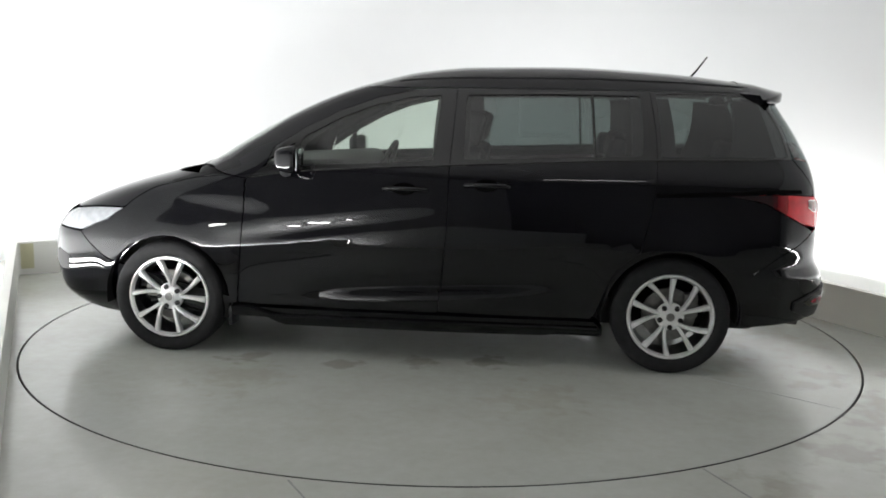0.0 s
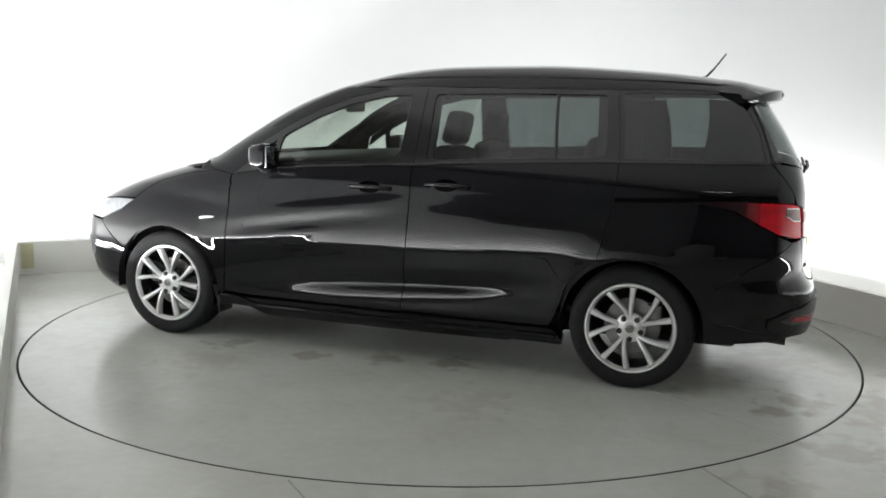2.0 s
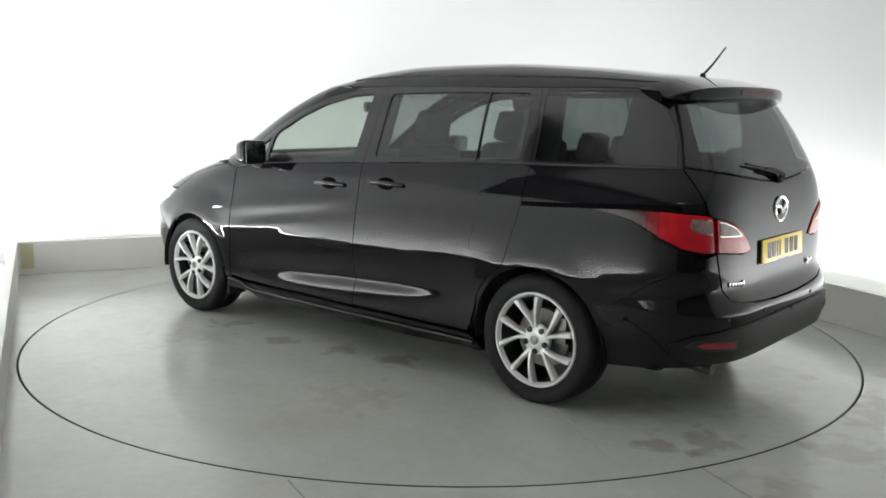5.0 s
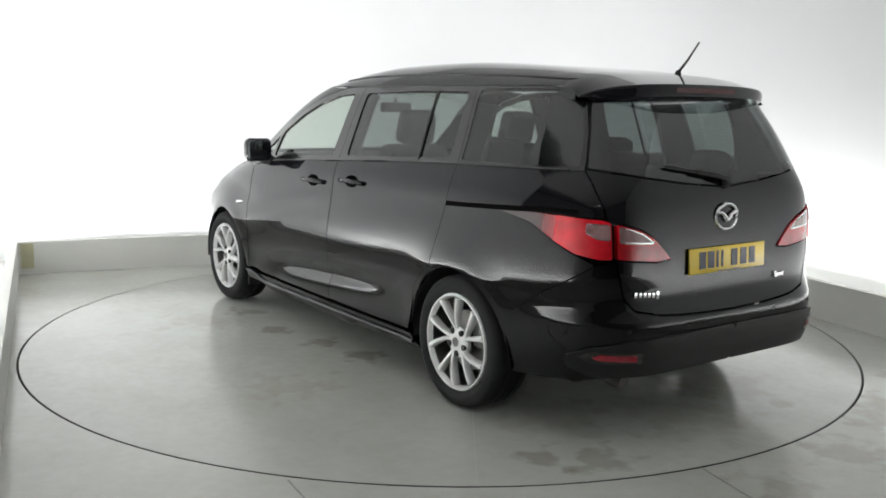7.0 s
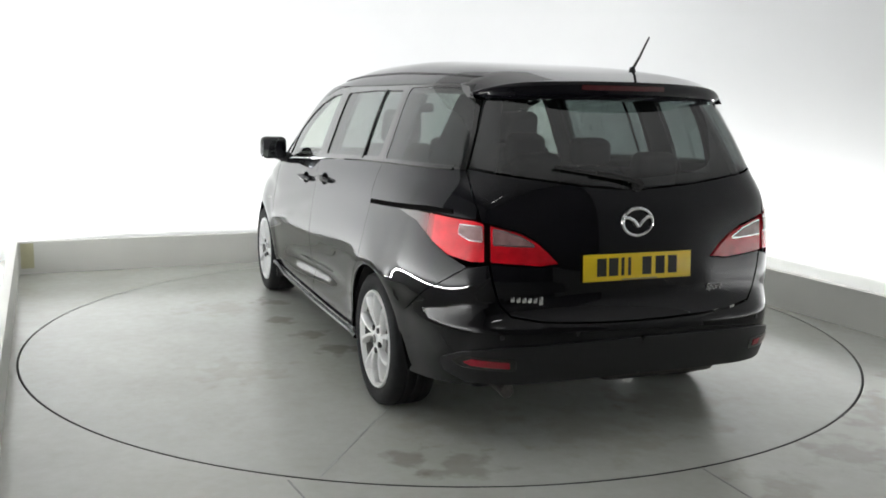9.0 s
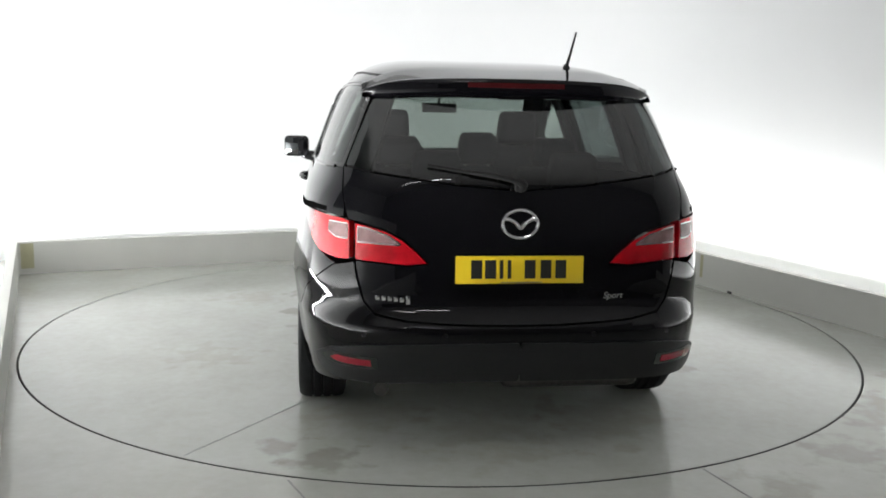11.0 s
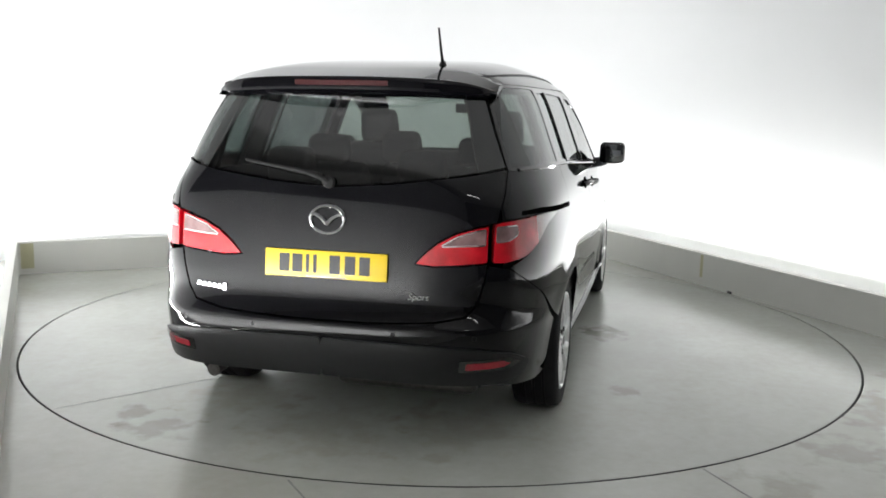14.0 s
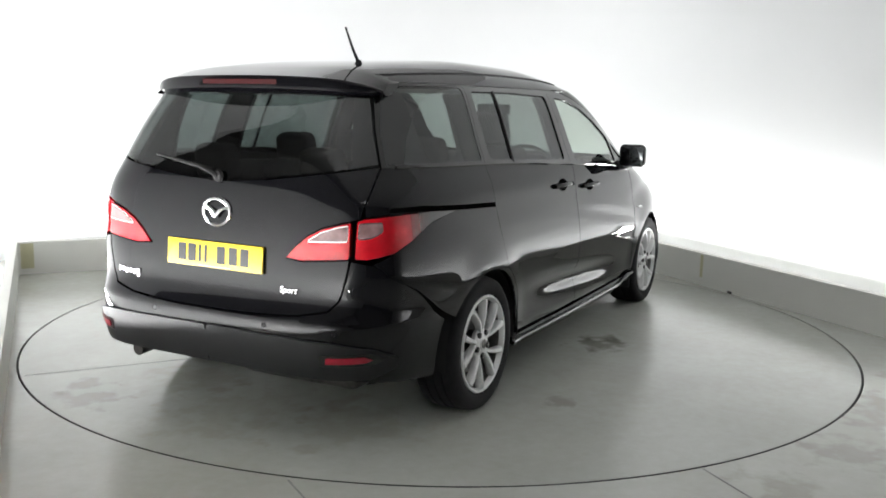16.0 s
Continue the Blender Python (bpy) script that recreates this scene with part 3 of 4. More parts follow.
SILL = [S(2.395, 0.280), S(1.8, 0.276), S(1.2, 0.274), S(0.40, 0.274), S(0.372, 0.25), S(0.368, 0.170), S(1.2, 0.168), S(2.1, 0.172), S(2.20, 0.215), S(2.39, 0.222)]
HOOD_L = [S(2.42, 1.000), S(2.62, 0.977), S(2.85, 0.918), S(3.02, 0.803), S(3.20, 0.797), S(3.38, 0.775), T(0.45, 0.785, True), T(0.0, 0.797, True), T(0.0, 1.06, True), T(0.5, 1.06, True), T(0.72, 1.045, True)]
SCREEN_L = [T(0.0, 1.068, True), T(0.5, 1.068, True), T(0.70, 1.075, True), T(0.665, 1.25, True), T(0.60, 1.40, True), T(0.565, 1.482, True), T(0.0, 1.482, True)]
NOSE_L = [T(0.0, 0.792, True), T(0.45, 0.780, True), S(3.455, 0.735), S(3.495, 0.662), S(3.30, 0.652), S(3.14, 0.512)] + arch(2.75, 0.312, 178, 200, ARCH, 4) + [S(3.05, 0.165), T(0.55, 0.165, True), T(0.0, 0.165, True)]
HEADLAMP = fillet([S(3.025, 0.798), S(3.20, 0.792), S(3.38, 0.769), S(3.452, 0.733), S(3.49, 0.666), S(3.30, 0.660), S(3.125, 0.730)], 0.012)
A_PILLAR = [S(2.305, 0.985), S(2.42, 1.000), T(0.72, 1.045, True), T(0.70, 1.075, True), T(0.665, 1.25, True), T(0.60, 1.40, True), T(0.565, 1.482, True), T(0.56, ROOFLINE, True), S(1.55, ROOFLINE), S(1.40, 1.483)] + DOOR_TOP[::-1][1:] + [S(2.16, 1.163)]


def nose_mirror(points):
    return points + [(-8 - u, z) for u, z in points[::-1]]


for side in (1, -1):
    cpart("front_fender", panel_mesh(FENDER, M_PAINT, side, step=0.024), M_PAINT)
    door = cpart("front_door", panel_mesh(FRONT_DOOR, M_PAINT, side, step=0.024), M_PAINT)
    part("window_frame", panel_mesh(FRAME_F, M_GLOSSTRIM, side, holes=[WINDOW_F, WINDOW_TRI], gap=0.0015), M_GLOSSTRIM, door, "gloss black window frame")
    part("window_pane", panel_mesh(inset(WINDOW_F, -0.004), M_GLASS, side, lift=-0.006, depth=0.003), M_GLASS, door, "clear greenish side window")
    part("window_pane", panel_mesh(inset(WINDOW_TRI, -0.003), M_GLASS, side, lift=-0.006, depth=0.003, step=0.02), M_GLASS, door, "small triangular window")
    slide = cpart("sliding_door", panel_mesh(SLIDING_DOOR, M_PAINT, side, step=0.024), M_PAINT)
    part("window_frame", panel_mesh(FRAME_R, M_GLOSSTRIM, side, holes=[WINDOW_R], gap=0.0015), M_GLOSSTRIM, slide, "gloss black window frame")
    part("window_pane", panel_mesh(inset(WINDOW_R, -0.004), M_PRIVACY, side, lift=-0.006, depth=0.003), M_PRIVACY, slide, "tinted sliding door window")
    cpart("rear_quarter_panel", panel_mesh(QUARTER, M_PAINT, side, step=0.024, gap=0.0005, depth=0.008), M_PAINT)
    cpart("quarter_window_frame", panel_mesh(REAR_QUARTER, M_GLOSSTRIM, side, holes=[QUARTER_GLASS], gap=0.0015), M_GLOSSTRIM)
    cpart("quarter_window", panel_mesh(inset(QUARTER_GLASS, -0.004), M_PRIVACY, side, lift=-0.002, depth=0.003), M_PRIVACY, "tinted rear quarter window")
    cpart("a_pillar", panel_mesh(A_PILLAR, M_PAINT, side), M_PAINT)
    cpart("side_skirt", panel_mesh(SILL, M_PAINT, side, lift=0.012, depth=0.05), M_PAINT, "black side skirt")
    cpart("headlamp", panel_mesh(HEADLAMP, M_HEAD, side, step=0.025), M_HEAD, "clear headlamp")
cpart("hood", panel_mesh(nose_mirror(HOOD_L), M_PAINT, step=0.03), M_PAINT)
COWL_L = [T(0.0, 1.058, True), T(0.5, 1.058, True), T(0.725, 1.042, True), T(0.705, 1.078, True), T(0.5, 1.072, True), T(0.0, 1.072, True)]
cpart("cowl", panel_mesh(nose_mirror(COWL_L), M_GLOSSTRIM, step=0.03, lift=-0.003, depth=0.002, gap=0), M_GLOSSTRIM, "black plastic windscreen cowl")
cpart("windscreen", panel_mesh(nose_mirror(SCREEN_L), M_GLASS, step=0.04, depth=0.003, lift=-0.004), M_GLASS, "clear greenish windscreen")
cpart("front_bumper", panel_mesh(nose_mirror(NOSE_L), M_PAINT), M_PAINT)
gate = cpart("tailgate", panel_mesh(GATE, M_PAINT, gap=0.0018), M_PAINT, "black tailgate")
part("rear_window", panel_mesh(GATE_GLASS, M_PRIVACY, depth=0.003), M_PRIVACY, gate, "tinted rear window")
bumper = cpart("rear_bumper", panel_mesh(BUMPER, M_PAINT, gap=0.0005, depth=0.010), M_PAINT, "black rear bumper")
part("lower_valance", panel_mesh(LOWER_L + mirrored(LOWER_L)[1:-1], M_TRIM, lift=0.014, depth=0.04), M_TRIM, bumper, "satin black lower bumper moulding")

# ---- roof ----
ZC = Curve1D((-0.60, 1.503), (-0.42, 1.548), (0.10, 1.604), (0.587, 1.626), (1.08, 1.618), (1.41, 1.586), (1.60, 1.540), (1.77, 1.494))


def roof(x, y):
    x, y = np.asarray(x, float), np.asarray(y, float)
    half = np.array([edge_half(v) for v in np.ravel(x)]).reshape(x.shape)
    t = np.clip(np.abs(y) / half, 0, 1)
    return np.stack([x, y, ROOFLINE + (ZC(x) - ROOFLINE) * (1 - t**6)], -1)


def edge_half(x):
    front = x > XM
    n = float(N_NOSE(ROOFLINE) if front else N_TAIL(ROOFLINE))
    xh = min(abs(x - XM) / float((NOSE(ROOFLINE) - XM) if front else (XM - TAIL(ROOFLINE))), 0.99999)
    return max(0.02, float(HALF(ROOFLINE)) * (1 - xh**n) ** (1 / n))


def roof_normal(x, y):
    e = 2e-3
    dx = roof(x + e, y) - roof(x - e, y)
    s = np.where(np.asarray(y) > 0, -1.0, 1.0)
    dy = (roof(x, y + s * e) - roof(x, y)) * s[..., None]
    n = np.cross(dx, dy)
    return n / (np.linalg.norm(n, axis=-1, keepdims=True) + 1e-12)


XF, XR = float(NOSE(ROOFLINE)), float(TAIL(ROOFLINE))
xs = [XR + (XF - XR) * (0.5 - 0.5 * math.cos(math.pi * k / 40)) for k in range(41)]
ROOF = [(x, edge_half(x)) for x in xs[1:-1]] + [(x, -edge_half(x)) for x in xs[1:-1][::-1]]
cpart("roof", panel_mesh(ROOF, M_PAINT, surf=roof, norm=roof_normal, step=0.05, gap=0.002, depth=0.0), M_PAINT)


# ---- wheels ----
def spoke(a_in, a_out, mid_bend, r0=0.055, r1=0.209):
    """A curved, tapering spoke from hub to rim; angles from straight up."""
    bm = bmesh.new()
    rings, n = [], 9
    for k in range(n):
        t = k / (n - 1)
        r = r0 + (r1 - r0) * t
        a = radians(a_in + (a_out - a_in) * t + mid_bend * math.sin(math.pi * t))
        wide = 0.0110 - 0.0020 * math.sin(math.pi * min(1, t * 1.1)) + 0.004 * t * t
        face = 0.006 - 0.016 * (1 - t) ** 2 + 0.004 * math.sin(math.pi * t)
        c = Vector((math.sin(a) * r, 0, math.cos(a) * r))
        side = Vector((math.cos(a), 0, -math.sin(a)))
        sec = ((-wide, -0.030), (-wide, face - 0.008), (-wide * 0.55, face), (wide * 0.55, face), (wide, face - 0.008), (wide, -0.030))
        rings.append([bm.verts.new(c + side * u + Vector((0, v, 0))) for u, v in sec])
    for p, q in zip(rings, rings[1:]):
        for i in range(6):
            bm.faces.new((p[i], p[(i + 1) % 6], q[(i + 1) % 6], q[i]))
    bm.faces.new(rings[0])
    bm.faces.new(rings[-1][::-1])
    return bm


TYRE = [(0.226, -0.010), (0.240, 0.002), (0.268, 0.008), (0.292, 0.004), (0.306, -0.008), (0.3115, -0.026), (0.313, -0.050), (0.306, -0.053), (0.306, -0.061), (0.3135, -0.064), (0.314, -0.094), (0.306, -0.097), (0.306, -0.105), (0.314, -0.108), (0.3135, -0.138), (0.306, -0.141), (0.306, -0.149), (0.313, -0.152), (0.3115, -0.178), (0.303, -0.200), (0.268, -0.212), (0.226, -0.200)]
RIM = [(0.230, -0.004), (0.226, 0.004), (0.219, 0.004), (0.214, -0.004), (0.207, -0.018), (0.222, -0.022)]
BARREL = [(0.2065, -0.020), (0.200, -0.060), (0.196, -0.150), (0.205, -0.195), (0.227, -0.198), (0.222, -0.100), (0.2215, -0.024)]


def wheel(wx, wz, side, twist):
    """An alloy wheel with tyre, rim, ten swept spokes, hub, bolts and brake; its face looks along +y."""
    hub = new("wheel")
    hub.parent = car
    hub.matrix_basis = BASE @ pose(wx, side * 0.884, wz) @ (Matrix.Identity(4) if side > 0 else Matrix.Rotation(math.pi, 4, "Z"))
    tagged(hub, "silver ten-spoke alloy wheel with black tyre")
    part("tyre", lathe(TYRE, 96), M_TYRE, hub, "black road tyre")
    part("rim", lathe(RIM, 96), M_ALLOY, hub, "silver alloy rim")
    part("rim_barrel", lathe(BARREL, 64), M_STEEL, hub, "dull grey inner rim")
    for k in range(5):
        a = 72 * k + twist
        for b in (spoke(a + 2, a - 2, 0), spoke(a + 12, a + 34, 3)):
            part("spoke", b, M_ALLOY, hub)
    part("hub_cap", lathe([(0.0, 0.0), (0.026, -0.001), (0.030, -0.006), (0.060, -0.010), (0.073, -0.018), (0.076, -0.034), (0.0, -0.034)], 40, False), M_ALLOY, hub)
    part("centre_badge", lathe([(0.0, 0.0035), (0.018, 0.003), (0.022, 0.001), (0.022, -0.004), (0.0, -0.004)], 28, False), M_STEEL, hub)
    for k in range(5):
        a = radians(72 * k + 36 + twist)
        b = lathe([(0.0, -0.003), (0.010, -0.003), (0.0140, -0.005), (0.0140, -0.03), (0.0, -0.03)], 14, False)
        b.transform(Matrix.Translation((0.056 * math.sin(a), 0.002, 0.056 * math.cos(a))))
        part("wheel_bolt", b, M_INK, hub, "dark wheel bolt recess")
    part("brake_disc", lathe([(0.06, -0.075), (0.142, -0.075), (0.142, -0.098), (0.06, -0.098)], 48), M_STEEL, hub, "steel brake disc")
    cal = box(0.11 if wx > 1 else -0.11, -0.078, 0.055, 0.075, 0.07, 0.13, 0.014)
    part("brake_caliper", cal, M_STEEL, hub)


for side in (1, -1):
    wheel(0.0, 0.312, side, 0)
    wheel(2.75, 0.312, side, -19)
    for wx, wz in WHEELS:
        bm = bmesh.new()
        cols = []
        for k in range(25):
            a = radians(-8 + 196 * k / 24)
            r = ARCH + 0.012
            cols.append([bm.verts.new((wx + r * math.cos(a), side * y, wz + r * math.sin(a))) for y in (0.875, 0.60)] + [bm.verts.new((wx + 0.05 * math.cos(a), side * 0.60, wz + 0.05 * math.sin(a)))])
        for a, b in zip(cols, cols[1:]):
            bm.faces.new((a[0], a[1], b[1], b[0]))
            bm.faces.new((a[1], a[2], b[2], b[1]))
        cpart("wheel_well", bm, M_LINER, "matt black wheel well liner")

for side in (1, -1):
    cpart("fog_lamp_recess", panel_mesh(fillet([S(3.40, 0.50), S(3.50, 0.535), S(3.56, 0.46), S(3.50, 0.405), S(3.42, 0.42)], 0.02), M_LINER, side, lift=0.001, depth=0.001, step=0.03, gap=0), M_LINER, "black front fog lamp recess")

# ---- underbody and tail pipes ----
cpart("underbody", join(box(1.30, 0, 0.255, 3.6, 1.18, 0.13, 0.03), box(1.37, 0, 0.26, 1.98, 1.62, 0.12, 0.02), box(3.22, 0, 0.25, 0.3, 1.0, 0.12, 0.03)), M_LINER, "black underbody")
cpart("silencer", join(box(-0.50, -0.28, 0.275, 0.26, 0.62, 0.15, 0.05, seg=3), tube([(-0.3, 0.2, 0.26), (-0.2, 0.2, 0.25), (0.6, 0.15, 0.23)], 0.03)), M_EXHAUST, "sooty steel silencer")
pipe = join(tube([(-0.35, 0.45, 0.275), (-0.50, 0.53, 0.272), (-0.62, 0.545, 0.262), (-0.74, 0.545, 0.252)], 0.030, 18))
cpart("exhaust_pipe", pipe, M_EXHAUST, "short steel exhaust tail pipe")
for wx in (0.0, 2.75):
    cpart("axle", tube([(wx, -0.74, 0.30), (wx, 0.74, 0.30)], 0.04), M_LINER)
for side in (1, -1):
    cpart("mud_flap", box(2.405, side * 0.80, 0.215, 0.02, 0.13, 0.11, 0.006), M_TRIM)

# ---- tail lamps ----
CLEAR_IN = fillet([T(0.642, 0.868), T(0.478, 0.858), T(0.535, 0.893), T(0.605, 0.917), T(0.642, 0.924)], 0.008)
CLEAR_OUT = fillet([T(0.680, 0.878), T(0.722, 0.882), T(0.752, 0.905), T(0.748, 0.938), T(0.680, 0.934)], 0.012)
LAMP_FORE = [S(-0.57, 0.864), S(-0.45, 0.926), S(-0.275, 0.959), S(-0.45, 0.969), S(-0.57, 0.968)]
LAMP_REAR = fillet([T(0.674, 0.796), T(0.720, 0.795), S(-0.66, 0.816), S(-0.57, 0.862), S(-0.57, 0.970), T(0.700, 0.956), T(0.674, 0.947)], 0.012)
for side in (1, -1):
    lamp = cpart("tail_lamp", panel_mesh(LAMP_REAR, M_RED, side, lift=0.007, depth=0.05, step=0.025, gap=0.002), M_RED, "red tail lamp wrapping the corner")
    part("lamp_extension", panel_mesh(LAMP_FORE, M_SMOKE, side, lift=0.006, depth=0.04, step=0.025, gap=0.001), M_SMOKE, lamp, "dark smoked red lamp extension")
    part("lamp_bezel", panel_mesh(inset(CLEAR_OUT, -0.004), M_CHROME, side, lift=0.009, depth=0.004, step=0.02, gap=0), M_CHROME, lamp, "chrome lamp bezel")
    part("indicator_lens", panel_mesh(CLEAR_OUT, M_CLEAR, side, lift=0.011, depth=0.004, step=0.02, gap=0), M_CLEAR, lamp, "clear indicator lens")
    inner = part("gate_lamp", panel_mesh(LAMP_IN, M_RED, side, lift=0.007, depth=0.04, step=0.025, gap=0.002), M_RED, gate, "red tapering lamp on the tailgate")
    part("lamp_bezel", panel_mesh(inset(CLEAR_IN, -0.005), M_CHROME, side, lift=0.009, depth=0.004, step=0.02, gap=0), M_CHROME, inner, "chrome lamp bezel")
    part("reversing_lens", panel_mesh(CLEAR_IN, M_CLEAR, side, lift=0.011, depth=0.004, step=0.02, gap=0), M_CLEAR, inner, "clear reversing lens")
    part("reflector", panel_mesh(fillet([T(0.585, 0.384), T(0.715, 0.390), T(0.735, 0.402), T(0.715, 0.416), T(0.590, 0.410)], 0.008), M_REFLEX, side, lift=0.020, depth=0.012, step=0.02, gap=0), M_REFLEX, bumper, "red bumper reflector")
    part("fog_recess", panel_mesh(fillet([T(0.560, 0.372), T(0.735, 0.378), T(0.765, 0.402), T(0.735, 0.428), T(0.565, 0.420)], 0.012), M_GLOSSTRIM, side, lift=0.017, depth=0.004, step=0.03, gap=0), M_GLOSSTRIM, bumper)
    for y in (0.30, 0.62):
        u, z = T(y, 0.505)
        p, n = skin(np.array([u]), np.array([z]))[0], skin_normal(np.array([u]), np.array([z]))[0]
        b = lathe([(0.0, 0.002), (0.009, 0.002), (0.011, -0.002), (0.0, -0.002)], 16, False)
        b.transform(Matrix.Translation((p[0], side * p[1], p[2])) @ Vector((n[0], side * n[1], n[2])).to_track_quat("Y", "Z").to_matrix().to_4x4())
        part("parking_sensor", b, M_TRIM, bumper)

# ---- spoiler ----
bm = bmesh.new()
cols = []
for k in range(41):
    y = -0.618 + 1.236 * k / 40
    t = abs(y) / 0.618
    trail = -0.648 + 0.115 * t**2.6 + 0.05 * t**8
    top = 1.511 - 0.016 * t**2 - 0.040 * t**7
    thick = 0.046 * (1 - t**9) + 0.006
    lead = -0.36 + 0.02 * t
    zl = float(roof(np.array([lead]), np.array([min(abs(y), 0.60)]))[0][2]) + 0.004 - 0.01 * t**6
    sec = [(lead, zl), (lead - 0.10, zl - 0.35 * (zl - top) + 0.004), (trail + 0.03, top + 0.004), (trail + 0.006, top), (trail, top - 0.010), (trail + 0.004, top - thick), (trail + 0.03, top - thick - 0.018), (-0.50, top - thick - 0.030 + 0.01 * t), (-0.40, top - thick - 0.01)]
    cols.append([bm.verts.new((x, y, z)) for x, z in sec])
for a, b in zip(cols, cols[1:]):
    for i in range(9):
        bm.faces.new((a[i], a[(i + 1) % 9], b[(i + 1) % 9], b[i]))
bm.faces.new(cols[0])
bm.faces.new(cols[-1][::-1])
spoiler = part("roof_spoiler", bm, M_PAINT, gate, "black roof spoiler over the rear window")
bm = bmesh.new()
cols = []
for k in range(17):
    y = -0.20 + 0.40 * k / 16
    t = abs(y) / 0.618
    trail = -0.648 + 0.115 * t**2.6
    cols.append([bm.verts.new(p) for p in ((trail - 0.002, y, 1.494), (trail - 0.0005, y, 1.474), (trail + 0.02, y, 1.474), (trail + 0.02, y, 1.494))])
for a, b in zip(cols, cols[1:]):
    for i in range(4):
        bm.faces.new((a[i], a[(i + 1) % 4], b[(i + 1) % 4], b[i]))
bm.faces.new(cols[0])
bm.faces.new(cols[-1][::-1])
part("high_brake_lamp", bm, M_DARKRED, gate, "dark red high-level brake lamp")

# ---- rear wiper, badge, number plate, lettering ----
def on_skin(y, z, lift):
    u, zz = T(y, z)
    p = skin(np.array([u]), np.array([zz]))[0] + skin_normal(np.array([u]), np.array([zz]))[0] * lift
    return Vector(p)


arm = tube([on_skin(0.0, 1.086, 0.022), on_skin(0.02, 1.098, 0.034), on_skin(0.10, 1.118, 0.034), on_skin(0.20, 1.132, 0.030)], 0.011, 8, 0.007)
blade = tube([on_skin(0.03 + 0.34 * k / 8, 1.110 + 0.050 * k / 8, 0.014) for k in range(9)], 0.009, 8, 0.006)
cap = lathe([(0.0, 0.016), (0.022, 0.012), (0.028, 0.0), (0.0, 0.0)], 24, False)
cap.transform(Matrix.Translation(on_skin(0.0, 1.088, 0.01)) @ Matrix.Rotation(radians(90), 4, "Z"))
part("rear_wiper", join(arm, blade, cap), M_LINER, gate, "black rear wiper with moulded arm")

BADGE = Matrix.Translation(on_skin(0.0, 0.940, 0.002)) @ Matrix(((0, 0, -1, 0), (-1, 0, 0, 0), (0, 1, 0, 0), (0, 0, 0, 1)))
oval = bmesh.new()
cols = []
for k in range(48):
    a = 2 * math.pi * k / 48
    o = Vector((0.071 * math.cos(a), 0.056 * math.sin(a), 0))
    d = Vector((math.cos(a) * 0.056, math.sin(a) * 0.071, 0)).normalized()
    cols.append([oval.verts.new(o + d * u + Vector((0, 0, w))) for u, w in ((-0.008, 0), (-0.005, 0.006), (0, 0.008), (0.005, 0.006), (0.008, 0))])
for k in range(48):
    a, b = cols[k], cols[(k + 1) % 48]
    for i in range(5):
        oval.faces.new((a[i], a[(i + 1) % 5], b[(i + 1) % 5], b[i]))
wing = []
for s in (1, -1):
    pts = [Vector((s * 0.068, 0.020, 0.004)), Vector((s * 0.045, 0.019, 0.005)), Vector((s * 0.022, 0.006, 0.006)), Vector((0.0, -0.018, 0.006))]
    wing.append(tube(pts, 0.007, 8, 0.010))
emblem = join(oval, *wing)
emblem.transform(BADGE)
part("badge", emblem, M_CHROME, gate, "chrome oval badge with a winged shape")

PLATE_TILT = radians(4.0)
plate_frame = Matrix.Translation((-0.815, 0.0, 0.759)) @ Matrix.Rotation(PLATE_TILT, 4, "Y")
plate = part("number_plate", box(0, 0, 0, 0.008, 0.520, 0.111, 0.003, plate_frame), M_PLATE, gate, "yellow rear number plate")
part("plate_backing", box(0.012, 0, 0.0, 0.018, 0.50, 0.10, 0.004, plate_frame), M_TRIM, plate)
# one plain bar for each character
for k, y in enumerate((0.176, 0.120, 0.076, 0.044, -0.040, -0.105, -0.166)):
    w = 0.014 if k in (2, 3) else 0.044
    part("character_bar", box(-0.0045, y, 0.002, 0.002, w, 0.074, 0, plate_frame), M_INK, plate)
part("dealer_strip", box(-0.0045, -0.005, -0.0505, 0.002, 0.17, 0.004, 0, plate_frame), M_STEEL, plate, "thin pale strip of unreadable small print")
for k in range(6):
    y = 0.566 - 0.024 * k
    c = on_skin(y, 0.648 - 0.012 * k / 6, 0.003)
    part("model_letter_bar", box(c.x, c.y, c.z, 0.005, 0.017, 0.020 if k < 5 else 0.034, 0.0015), M_CHROME, gate)


def lettering(text, size, origin, parent):
    """Raised letters standing on the tail, read from behind."""
    c = bpy.data.curves.new("lettering", "FONT")
    c.body, c.size, c.extrude, c.shear = text, size, 0.002, 0.25
    tmp = bpy.data.objects.new("tmp", c)
    scene.collection.objects.link(tmp)
    me = bpy.data.meshes.new_from_object(tmp.evaluated_get(bpy.context.evaluated_depsgraph_get()))
    bpy.data.objects.remove(tmp)
    me.transform(Matrix.Translation(origin) @ Matrix.Rotation(radians(4), 4, "Z") @ Matrix(((0, 0, -1, 0), (-1, 0, 0, 0), (0, 1, 0, 0), (0, 0, 0, 1))))
    me.materials.clear()
    me.materials.append(M_CHROME)
    return part("lettering", me, M_CHROME, parent, "chrome raised word Sport")


lettering("Sport", 0.037, on_skin(-0.345, 0.640, 0.007), gate)

# ---- flank details ----
def flank(x, z, lift=0.0):
    u, zz = S(x, z)
    return Vector(skin(np.array([u]), np.array([zz]))[0] + skin_normal(np.array([u]), np.array([zz]))[0] * lift)


def ellipse_on(cx, cz, rx, rz, n=20):
    return [S(cx + rx * math.cos(2 * math.pi * k / n), cz + rz * math.sin(2 * math.pi * k / n)) for k in range(n)]


def flip(bm, side):
    if side < 0:
        bm.transform(Matrix.Diagonal((1, -1, 1, 1)))
    return bm


